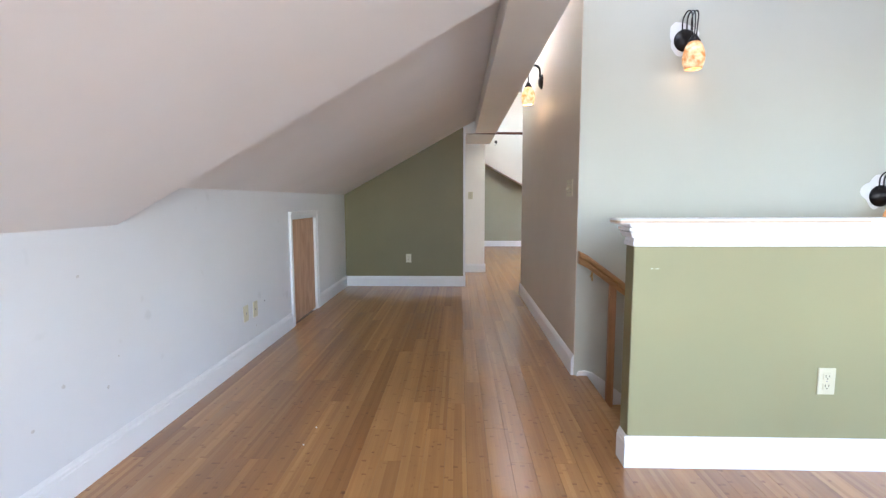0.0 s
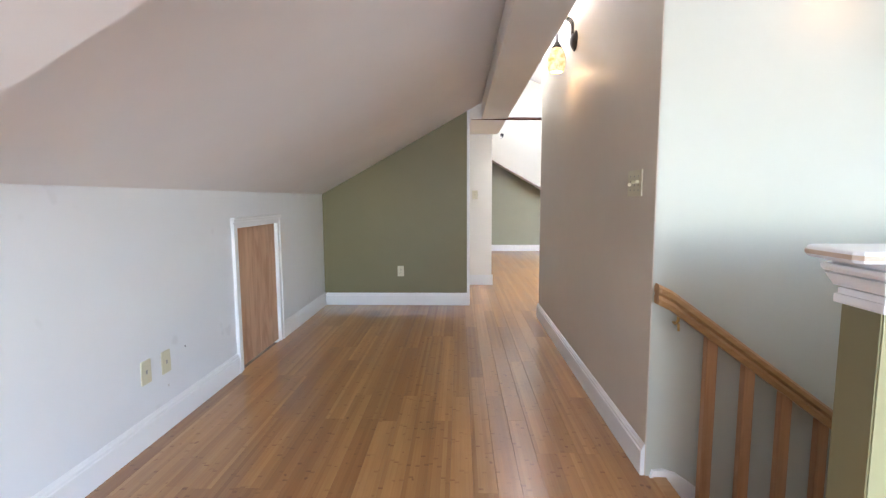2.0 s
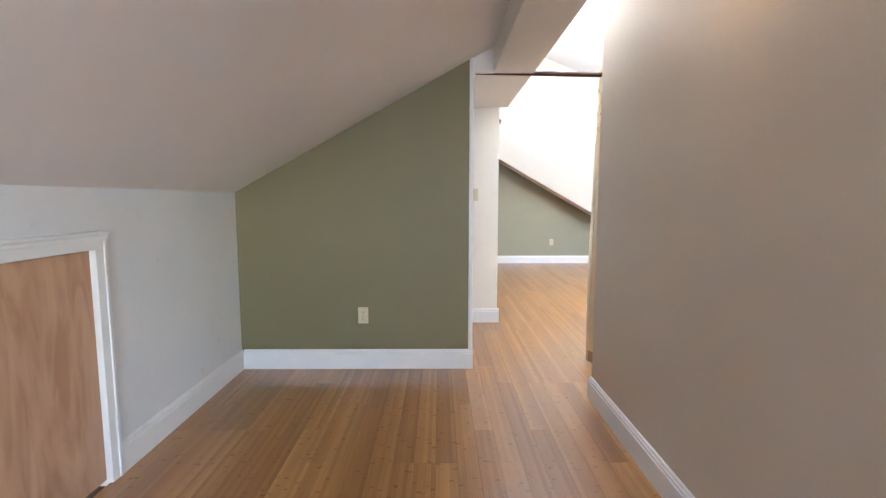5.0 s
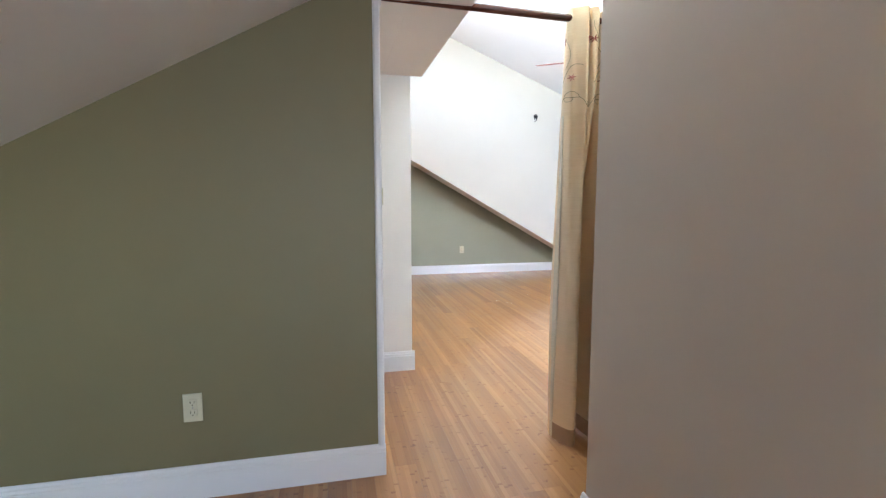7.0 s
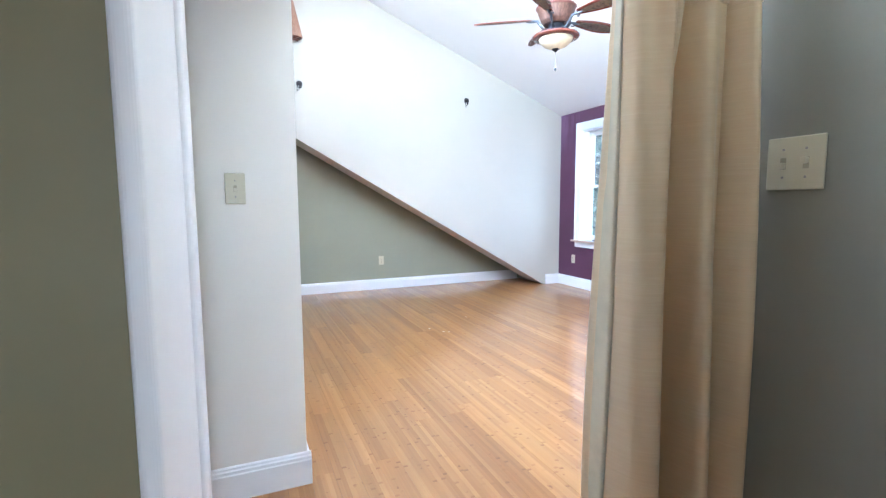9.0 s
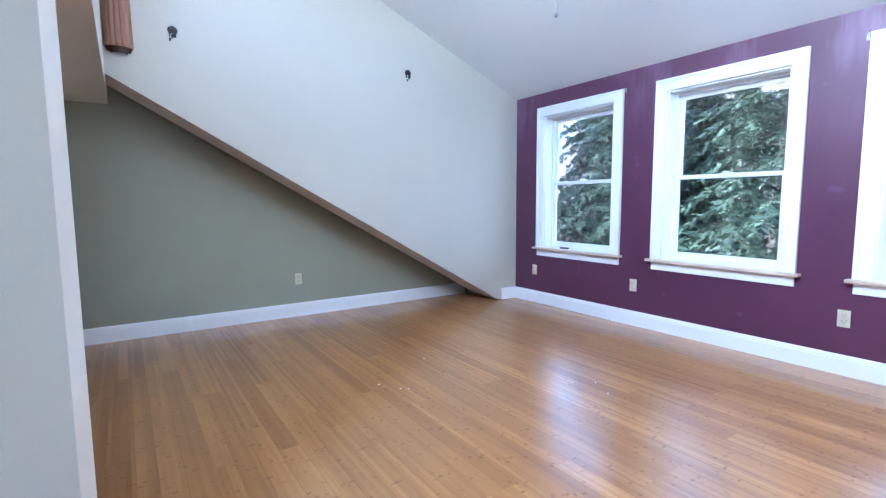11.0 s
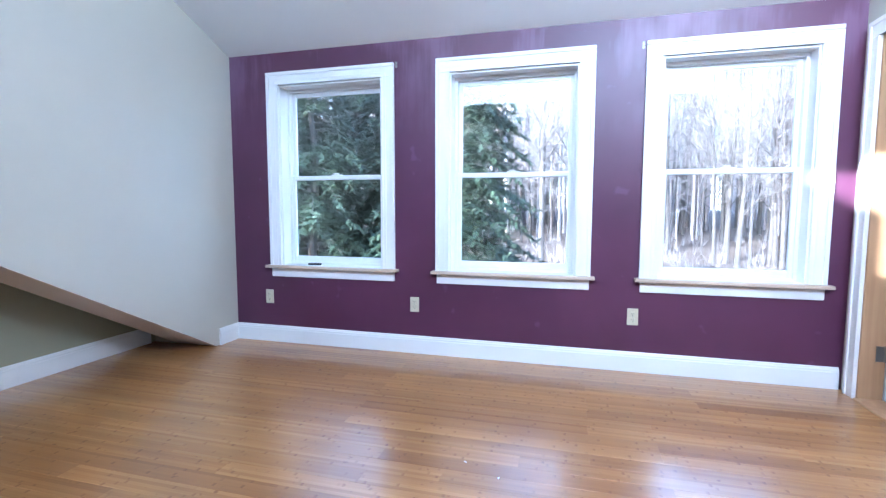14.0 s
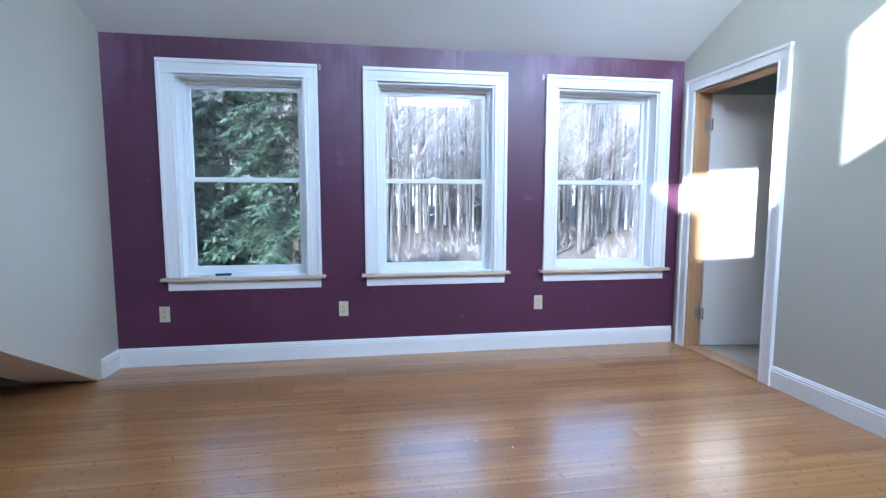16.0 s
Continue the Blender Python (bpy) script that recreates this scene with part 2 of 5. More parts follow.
# ---- mesh helpers ----
def box(bm, x0, x1, y0, y1, z0, z1, bevel=0.0, segments=2):
    made = bmesh.ops.create_cube(bm, size=1, matrix=Matrix.LocRotScale(
        ((x0 + x1) / 2, (y0 + y1) / 2, (z0 + z1) / 2), None, (abs(x1 - x0), abs(y1 - y0), abs(z1 - z0))))
    if bevel:
        edges = list({e for v in made["verts"] for e in v.link_edges})
        bmesh.ops.bevel(bm, geom=edges, offset=bevel, segments=segments, profile=0.6, affect="EDGES")
    return bm


def boxes(*sizes, bevel=0.0):
    bm = bmesh.new()
    for s in sizes:
        box(bm, *s, bevel=bevel)
    return bm


def prism(bm, outline, axis, a, b):
    """A closed outline of 2D points, drawn out along an axis from a to b."""
    def put(p, q, s):
        return {0: (s, p, q), 1: (p, s, q), 2: (p, q, s)}[axis]
    lower = [bm.verts.new(put(p, q, a)) for p, q in outline]
    upper = [bm.verts.new(put(p, q, b)) for p, q in outline]
    bm.faces.new(lower)
    bm.faces.new(list(reversed(upper)))
    for i in range(len(outline)):
        j = (i + 1) % len(outline)
        bm.faces.new((lower[j], lower[i], upper[i], upper[j]))
    bmesh.ops.recalc_face_normals(bm, faces=bm.faces)
    return bm


def lathe(bm, profile, steps=24, at=(0, 0, 0), axis=2):
    """Turns (radius, height) pairs round an axis through at."""
    rings = []
    for r, h in profile:
        ring = []
        for i in range(steps):
            a = 2 * math.pi * i / steps
            p, q = r * math.cos(a), r * math.sin(a)
            v = {2: (p, q, h), 1: (p, h, q), 0: (h, p, q)}[axis]
            ring.append(bm.verts.new(Vector(v) + Vector(at)))
        rings.append(ring)
    for lo, hi in zip(rings, rings[1:]):
        for i in range(steps):
            j = (i + 1) % steps
            bm.faces.new((lo[i], lo[j], hi[j], hi[i]))
    for ring in (rings[0], rings[-1]):
        bm.faces.new(ring)
    bmesh.ops.remove_doubles(bm, verts=bm.verts, dist=1e-6)
    bmesh.ops.recalc_face_normals(bm, faces=bm.faces)
    return bm


def tube(bm, points, radius, steps=8):
    """A round bar along points."""
    pts = [Vector(p) for p in points]
    rings = []
    side = None
    for i, p in enumerate(pts):
        way = (pts[min(i + 1, len(pts) - 1)] - pts[max(i - 1, 0)]).normalized()
        if side is None:
            side = way.cross(Vector((0.31, 0.52, 0.79))).normalized()
        side = (side - way * side.dot(way)).normalized()
        other = way.cross(side)
        r = radius[i] if isinstance(radius, (list, tuple)) else radius
        rings.append([bm.verts.new(p + r * (math.cos(2 * math.pi * k / steps) * side + math.sin(2 * math.pi * k / steps) * other)) for k in range(steps)])
    for lo, hi in zip(rings, rings[1:]):
        for k in range(steps):
            j = (k + 1) % steps
            bm.faces.new((lo[k], lo[j], hi[j], hi[k]))
    bm.faces.new(list(reversed(rings[0])))
    bm.faces.new(rings[-1])
    bmesh.ops.recalc_face_normals(bm, faces=bm.faces)
    return bm


def mesh_from(name, bm, mat, smooth=False):
    me = bpy.data.meshes.new(name)
    bm.to_mesh(me)
    bm.free()
    me.materials.append(mat)
    if smooth:
        me.shade_smooth()
    return me


def part(name, bm, mat, parent, label="", smooth=False):
    ob = new(name, mesh_from(name, bm, mat, smooth))
    ob.parent = parent
    return tagged(ob, label)


def setting(name, bm, mat, label, category):
    return tagged(new(name, mesh_from(name, bm, mat)), label, category, kind="structure")


def thing(name, at, label, category, group="", turn=0.0):
    ob = new(name)
    ob.empty_display_size = 0.05
    ob.matrix_world = pose(*at, 0, 0, turn)
    return tagged(ob, label, category, group)


# ---- plan ----
KNEE, EAST, NORTH, SOUTH = -1.168, 4.69, 11.62, 7.258     # wall faces
BACK, LOW_NORTH = -1.7, 12.22
HALL_X, HALL_0, HALL_1 = 1.092, 3.63, 6.30               # wall between hall and stairs
NOOK_X = 1.645                                            # wall behind the curtain
OLIVE_Y, OLIVE_X = 6.822, 0.41
BEAM_0, BEAM_1, BEAM_Z = 0.555, 0.825, 2.0
KNEE_TOP, PITCH = 1.215, 0.549                            # western slope
EAVE, RISE = 2.335, 0.41                                  # high shed ceiling
DROP_Y = 2.65


def shed(x):
    return EAVE + RISE * (EAST - x)


# ---- floors ----
setting("subfloor", boxes((KNEE - 0.1, 1.17, BACK - 0.1, LOW_NORTH + 0.1, -0.12, -0.021), (1.17, EAST + 0.1, BACK - 0.1, 2.70, -0.12, -0.021),
                          (1.17, NOOK_X + 0.1, HALL_1 - 0.1, LOW_NORTH + 0.1, -0.12, -0.021), (NOOK_X + 0.1, EAST + 0.1, SOUTH - 0.12, LOW_NORTH + 0.1, -0.12, -0.021)),
        UNDERLAY, "dark underlay below the bamboo boards", "floor")
floor = tagged(new("floor"), "golden brown bamboo board floor with satin lacquer", "floor", kind="structure")
setting("bathroom_floor", boxes((NOOK_X + 0.1, EAST, 3.9, SOUTH - 0.12, -0.12, -0.006)), UNDERLAY, "mortar bed under pale stone tiles", "floor")

# ---- west side: knee wall, slope, beam ----
W = 0.12
knee = setting("wall_west", boxes(
    (KNEE - W, KNEE, BACK - W, 4.80, -0.02, 1.32), (KNEE - W, KNEE, 5.50, LOW_NORTH + W, -0.02, 1.32), (KNEE - W, KNEE, 4.80, 5.50, 0.975, 1.32)),
    WHITE_WALL, "low white knee wall with scuff marks", "wall")


def slope_plate(x0, x1, y0, y1, drop, thick=0.12):
    def z(x):
        return KNEE_TOP + PITCH * (x - KNEE) - drop
    return prism(bmesh.new(), [(x0, z(x0)), (x1, z(x1)), (x1, z(x1) + thick), (x0, z(x0) + thick)], 1, y0, y1)


setting("ceiling_west", slope_plate(KNEE - 0.15, BEAM_0 + 0.01, DROP_Y - 0.05, LOW_NORTH + W, 0.0), CEILING, "sloping white plaster attic ceiling", "ceiling")
setting("ceiling_dropped", slope_plate(KNEE - 0.15, BEAM_0 - 0.02, BACK - W, DROP_Y, 0.175, 0.30), CEILING, "lower sloping ceiling with a straight edge", "ceiling")
setting("beam", boxes((BEAM_0, BEAM_1, BACK - W, 8.05, BEAM_Z, 2.62), bevel=0.006), CREAM, "boxed white beam along the ridge of the slope", "beam")
# First three openings are unseen, added for light; last two make the sun patches.
CLERE = [(2.2, 3.4), (5.0, 5.85), (7.0, 7.95), (8.2, 9.36), (9.52, 10.85)]
high = [(BEAM_0 + 0.06, BEAM_1 - 0.004, BACK - W, LOW_NORTH + W, 2.62, 2.76), (BEAM_0 + 0.06, BEAM_1 - 0.004, BACK - W, LOW_NORTH + W, 3.56, 4.15)]
edge = BACK - W
for a, b in CLERE:
    high.append((BEAM_0 + 0.06, BEAM_1 - 0.004, edge, a, 2.76, 3.56))
    edge = b
high.append((BEAM_0 + 0.06, BEAM_1 - 0.004, edge, LOW_NORTH + W, 2.76, 3.56))
setting("wall_clerestory", boxes(*high), CREAM, "white upper wall with high openings, partly added for light", "wall")
setting("beam_over_room", boxes((BEAM_0 - 0.08, 0.75, 8.25, LOW_NORTH + W, BEAM_Z - 0.03, 2.62)), CREAM, "boxed white beam over the west end of the room", "beam")
setting("pillar", boxes((KNEE, 0.747, 8.05, 8.25, -0.02, 2.0), (BEAM_0, 0.747, 8.05, 8.25, 2.0, 2.62)), CREAM, "white painted wall end under the beam", "pillar")
setting("wall_olive", prism(bmesh.new(), [(KNEE, -0.02), (OLIVE_X, -0.02), (OLIVE_X, KNEE_TOP + PITCH * (OLIVE_X - KNEE) + 0.05), (KNEE, KNEE_TOP + 0.05)], 1, OLIVE_Y, 7.55),
        OLIVE, "dark olive green wall under the slope", "wall")
bm = box(bmesh.new(), OLIVE_X - 0.012, OLIVE_X + 0.018, OLIVE_Y - 0.009, OLIVE_Y + 0.12, -0.02, 2.09, 0.014, 6)
box(bm, OLIVE_X - 0.05, OLIVE_X + 0.018, 7.43, 7.556, -0.02, 2.09, 0.014, 6)
setting("wall_end_trim", bm, TRIM, "white painted trim on the wall end", "trim")
setting("wall_end_jamb", boxes((OLIVE_X - 0.05, OLIVE_X + 0.003, OLIVE_Y + 0.10, 7.45, -0.02, 2.09)), TRIM, "flat white jamb between two trims", "trim")
setting("header_fill", boxes((OLIVE_X - 0.03, BEAM_0 + 0.003, OLIVE_Y + 0.012, 8.06, 1.998, 2.3)), CREAM, "white filler between slope and beam", "trim")

# ---- stair block, hall wall, bathroom ----
setting("wall_hall", boxes((HALL_X, HALL_X + 0.12, HALL_0, HALL_1, -0.02, 4.0)), TAUPE, "taupe painted hall wall", "wall")
setting("wall_nook", boxes((HALL_X + 0.12, NOOK_X + 0.12, HALL_1 - 0.12, HALL_1, -0.02, 4.0), (NOOK_X, NOOK_X + 0.12, HALL_1, SOUTH - 0.12, -0.02, 4.0)), NOOK, "grey green wall behind the curtain, shade in its colour", "wall")
stairwall = setting("wall_stairs", boxes((HALL_X + 0.004, EAST + W, HALL_0 - 0.003, HALL_0 + 0.12, -2.9, 4.0)), MIST, "tall pale grey green wall along the stairs", "wall")
DOOR_0, DOOR_1, DOOR_TOP = 3.75, 4.535, 2.062
setting("wall_south", boxes((NOOK_X, DOOR_0, SOUTH - 0.12, SOUTH, -0.02, 4.0), (DOOR_1, EAST, SOUTH - 0.12, SOUTH, -0.02, 4.0), (DOOR_0, DOOR_1, SOUTH - 0.12, SOUTH, DOOR_TOP, 4.0)),
        MIST, "grey green room wall with a doorway", "wall")

# ---- east wall with windows ----
WIN = [(7.378, 8.442), (8.755, 9.855), (10.182, 11.265)]     # outer edges of the casings
CASE, WIN_0, WIN_1 = 0.10, 0.645, 2.08
# Unseen openings, added to bring light to stairs, slope and bathroom.
FRONT_OPEN = [(-1.0, -0.1), (0.5, 1.4), (4.8, 5.7)]
holes = [(a, b) for a, b in FRONT_OPEN] + [(a + CASE, b - CASE) for a, b in WIN]
cuts = []
edge = BACK - W
for a, b in holes:
    cuts += [(EAST, EAST + 0.17, edge, a, -0.02, 3.0), (EAST, EAST + 0.17, a, b, -0.02, WIN_0 - 0.02), (EAST, EAST + 0.17, a, b, WIN_1 + 0.005, 3.0)]
    edge = b
cuts.append((EAST, EAST + 0.17, edge, LOW_NORTH + W, -0.02, 3.0))
room_cuts = [c for c in cuts if c[3] > 6.9]
front_cuts = [c for c in cuts if c[3] <= 6.9]
first = room_cuts[0]
front_cuts.append((first[0], first[1], first[2], SOUTH - 0.12, -0.02, 3.0))
room_cuts[0] = (first[0], first[1], SOUTH - 0.12, first[3], -0.02, 3.0)
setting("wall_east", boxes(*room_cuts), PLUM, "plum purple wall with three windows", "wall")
setting("wall_east_front", boxes(*front_cuts), MIST, "grey green outer wall", "wall")

# ---- north gable: upper wall that leans out over a recess ----
TIP = 4.43
BULK = 0.40
DIAG = 1.865 / (TIP - 1.145)
bm = prism(bmesh.new(), [(EAST, -0.02), (TIP + 0.02 / DIAG, -0.02), (0.4, DIAG * (TIP - 0.4)), (0.4, 4.2), (EAST, 4.2)], 1, NORTH, NORTH + BULK)
north = setting("wall_north", bm, GABLE, "pale grey beige gable wall with a diagonal lower edge", "wall")
setting("soffit", prism(bmesh.new(), [(TIP + 0.002, 0.0), (0.3, DIAG * (TIP - 0.3)), (0.3, DIAG * (TIP - 0.3) - 0.005), (TIP - 0.005, 0.0)], 1, NORTH + 0.001, NORTH + BULK + 0.002),
        SOFFIT, "tan painted underside of the diagonal bulkhead", "trim")
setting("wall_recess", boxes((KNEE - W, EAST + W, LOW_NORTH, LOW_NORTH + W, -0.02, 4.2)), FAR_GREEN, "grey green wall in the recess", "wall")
setting("wall_north_west", boxes((KNEE, 0.4, NORTH, NORTH + BULK, 1.4, 4.2), (TIP - 0.02, EAST, NORTH + BULK, LOW_NORTH, -0.02, 4.2)), MIST, "west part of the gable wall", "wall")

# ---- high ceiling and outer walls ----
setting("ceiling_high", prism(bmesh.new(), [(BEAM_0 - 0.1, shed(BEAM_0 - 0.1)), (EAST + 0.3, shed(EAST + 0.3)), (EAST + 0.3, shed(EAST + 0.3) + 0.15), (BEAM_0 - 0.1, shed(BEAM_0 - 0.1) + 0.15)], 1, BACK - 0.2, LOW_NORTH + 0.2),
        paint("bright_ceiling_paint", (0.78, 0.78, 0.79), 0.6, 0.02, 0.1), "high sloping white ceiling", "ceiling")
# Back openings are unseen; the narrow one is added to light the hall.
BW0, BW1, BWX0, BWX1 = 0.7, 2.05, 0.25, 1.2
setting("wall_back", boxes((KNEE - W, BWX0, BACK - W, BACK, -0.02, 4.2), (BWX1, 1.6, BACK - W, BACK, -0.02, 4.2), (3.9, EAST + W, BACK - W, BACK, -0.02, 4.2),
                           (BWX0, BWX1, BACK - W, BACK, -0.02, BW0), (BWX0, BWX1, BACK - W, BACK, BW1 - 0.5, 4.2), (1.6, 3.9, BACK - W, BACK, -0.02, BW0), (1.6, 3.9, BACK - W, BACK, 2.2, 4.2)),
        WHITE_WALL, "white back wall with unseen light openings", "wall")

# lamps in unseen openings behind and above the walk, stand-ins for sky light
for (a, b), watts, aim in zip(CLERE, CLERE_W, CLERE_AIM):
    window_light("high_fill_light", (BEAM_0 + 0.05, (a + b) / 2, 3.16), (3, (a + b) / 2, aim), b - a, 0.78, watts, (0.8, 0.9, 1.0))
for a, b in FRONT_OPEN:
    window_light("front_fill_light", (EAST + 0.15, (a + b) / 2, 1.36), (0, (a + b) / 2, 1.0), b - a, 1.4, FRONT_W)
window_light("unseen_back_light", (2.75, BACK - 0.1, 1.45), (2.4, 3, 1.1), 2.3, 1.45, BACK_W)
window_light("unseen_back_light", (0.72, BACK - 0.1, 1.1), (0.2, 3, 0.9), 0.9, 0.8, BACK2_W)
setting("wall_lower_storey", boxes((KNEE - W, KNEE, BACK - W, LOW_NORTH + W, -3.4, -0.12), (EAST, EAST + 0.17, BACK - W, LOW_NORTH + W, -3.4, -0.12),
                                   (KNEE, EAST, BACK - W, BACK, -3.4, -0.12), (KNEE, EAST, LOW_NORTH, LOW_NORTH + W, -3.4, -0.12)), TRIM, "white outer wall of the storey below", "wall")

# ---- baseboards, casings, trim ----
BASE_PROFILE = [(0, 0), (0.017, 0), (0.017, 0.104), (0.0135, 0.108), (0.0135, 0.119), (0.009, 0.124), (0.0075, 0.131), (0.003, 0.136), (0, 0.136)]


def baseboard(x0, y0, x1, y1, nx, ny):
    """A moulded board on the floor from one end to the other; (nx, ny) points into the room."""
    bm = bmesh.new()
    rows = [[bm.verts.new((x + nx * d, y + ny * d, z)) for d, z in BASE_PROFILE] for x, y in ((x0, y0), (x1, y1))]
    k = len(BASE_PROFILE)
    for i in range(k):
        j = (i + 1) % k
        bm.faces.new((rows[0][i], rows[0][j], rows[1][j], rows[1][i]))
    bm.faces.new(rows[0])
    bm.faces.new(list(reversed(rows[1])))
    bmesh.ops.recalc_face_normals(bm, faces=bm.faces)
    return setting("baseboard", bm, TRIM, "white moulded baseboard", "baseboard")


baseboard(KNEE, BACK, KNEE, 4.742, 1, 0)
baseboard(KNEE, 5.553, KNEE, OLIVE_Y, 1, 0)
baseboard(KNEE + 0.017, OLIVE_Y, OLIVE_X + 0.02, OLIVE_Y, 0, -1)
baseboard(KNEE, 8.05, 0.764, 8.05, 0, -1)
baseboard(0.747, 8.05, 0.747, 8.25, 1, 0)
baseboard(HALL_X, HALL_0, HALL_X, HALL_1 + 0.017, -1, 0)
baseboard(HALL_X, HALL_1, NOOK_X, HALL_1, 0, 1)
baseboard(NOOK_X, HALL_1 + 0.017, NOOK_X, SOUTH + 0.017, -1, 0)
baseboard(NOOK_X, SOUTH, 3.672, SOUTH, 0, 1)
baseboard(EAST, SOUTH + 0.02, EAST, NORTH, -1, 0)
baseboard(TIP + 0.03, NORTH, EAST - 0.017, NORTH, 0, -1)
baseboard(KNEE, LOW_NORTH, 4.36, LOW_NORTH, 0, -1)
baseboard(EAST, BACK, EAST, 2.575, -1, 0)
baseboard(KNEE, BACK, EAST, BACK, 0, 1)


def casing(name, outline, label):
    """Flat casing boards with a raised outer band, from a list of boxes."""
    return setting(name, boxes(*outline, bevel=0.003), TRIM, label, "trim")


# ---- electrical plates ----
def plate(kind, at, turn, gangs=1, group=""):
    """An ivory wall plate; its back lies on the wall, and it faces its own -y."""
    width = 0.07 + 0.046 * (gangs - 1)
    words = {"outlet": "ivory duplex outlet on the wall", "switch": "ivory toggle switch plate on the wall", "blank": "ivory plate with a small jack on the knee wall"}[kind]
    if gangs > 1:
        words = "ivory %s toggle switch plate on the wall" % ("double" if gangs == 2 else "triple")
    name = {"outlet": "outlet", "switch": "light_switch", "blank": "jack_plate"}[kind]
    ob = thing(name, at, words, {"outlet": "outlet", "switch": "switch", "blank": "wall plate"}[kind], group, turn)
    part("cover", box(bmesh.new(), -width / 2, width / 2, -0.0065, 0, -0.057, 0.057, 0.003), IVORY, ob)
    for g in range(gangs):
        cx = (g - (gangs - 1) / 2) * 0.046
        if kind == "outlet":
            for cz in (0.0205, -0.0205):
                face = part("receptacle", box(bmesh.new(), cx - 0.017, cx + 0.017, -0.0095, -0.004, cz - 0.0145, cz + 0.0145, 0.004), IVORY, ob)
                bm = boxes((cx - 0.0085, cx - 0.006, -0.0101, -0.0085, cz - 0.002, cz + 0.008), (cx + 0.006, cx + 0.0085, -0.0101, -0.0085, cz - 0.001, cz + 0.007))
                lathe(bm, [(0.0026, -0.0101), (0.0026, -0.0085)], 8, (cx, 0, cz - 0.008), 1)
                part("slots", bm, SLOT, face, "dark slots")
            part("screw", lathe(bmesh.new(), [(0.0028, -0.0078), (0.0028, -0.005)], 8, (cx, 0, 0), 1), STEEL, ob)
        elif kind == "switch":
            part("slot", boxes((cx - 0.006, cx + 0.006, -0.0069, -0.004, -0.0125, 0.0125)), SHADE_IVORY, ob, "shaded toggle slot")
            bm = box(bmesh.new(), cx - 0.005, cx + 0.005, -0.019, -0.004, -0.002 if g else -0.0115, 0.0115 if g else 0.002, 0.0015)
            part("toggle", bm, IVORY, ob)
            for cz in (0.03, -0.03):
                part("screw", lathe(bmesh.new(), [(0.0028, -0.0078), (0.0028, -0.005)], 8, (cx, 0, cz), 1), STEEL, ob)
        else:
            part("jack", box(bmesh.new(), cx - 0.006, cx + 0.006, -0.0085, -0.004, -0.009, 0.009, 0.001), STEEL, ob, "small grey jack")
    return ob


# facing: -y 0, +x 90, +y 180, -x 270
plate("outlet", (-0.324, OLIVE_Y, 0.375), 0)
plate("outlet", (1.876, 2.572, 0.387), 0)
plate("outlet", (2.245, LOW_NORTH, 0.385), 0)
for y in (8.472, 10.027, 11.298):
    plate("outlet", (EAST, y, 0.378), 270, group="outlets under the windows")
plate("blank", (KNEE, 3.842, 0.349), 90, group="plates on the knee wall")
plate("blank", (KNEE, 3.995, 0.347), 90, group="plates on the knee wall")
plate("switch", (HALL_X, 3.846, 1.222), 270, 3)
plate("switch", (NOOK_X, 6.765, 1.236), 270, 2)
plate("switch", (0.523, 8.05, 1.21), 0)


# ---- closet door in the knee wall ----
def closet_door():
    ob = thing("closet_door", (KNEE, 5.15, 0), "small unpainted plywood closet door, shut, in a white frame", "door")
    leaf = part("leaf", box(bmesh.new(), -0.032, -0.012, -0.345, 0.345, 0.012, 0.968, 0.002), MAPLE, ob, "bare pale plywood leaf")
    for z in (0.2, 0.78):
        part("hinge", tube(bmesh.new(), [(-0.008, -0.343, z - 0.035), (-0.008, -0.343, z + 0.035)], 0.005), STEEL, leaf, "small steel hinge")
    for s in (-1, 1):
        a, b = sorted((s * 0.342, s * 0.399))
        bm = box(bmesh.new(), -0.004, 0.016, a, b, 0, 0.99, 0.003)
        a, b = sorted((s * 0.385, s * 0.402))
        box(bm, 0.0, 0.022, a, b, 0, 1.0, 0.003)
        part("side_casing", bm, TRIM, ob)
        a, b = sorted((s * 0.345, s * 0.352))
        part("jamb", boxes((-0.11, -0.003, a, b, 0, 0.975)), TRIM, ob)
    bm = box(bmesh.new(), -0.004, 0.017, -0.402, 0.402, 0.972, 1.02, 0.003)
    box(bm, 0.0, 0.026, -0.404, 0.404, 1.012, 1.028, 0.004)
    box(bm, 0.0, 0.032, -0.406, 0.406, 1.028, 1.043, 0.005)
    part("head_casing", bm, TRIM, ob)
    part("back_panel", boxes((-0.118, -0.10, -0.36, 0.36, 0, 1.0)), UNDERLAY, ob)


closet_door()


# ---- half wall at the stairs ----
CHIP = plain("chipped_paint", (0.55, 0.56, 0.43), 0.6, spread=0.1)


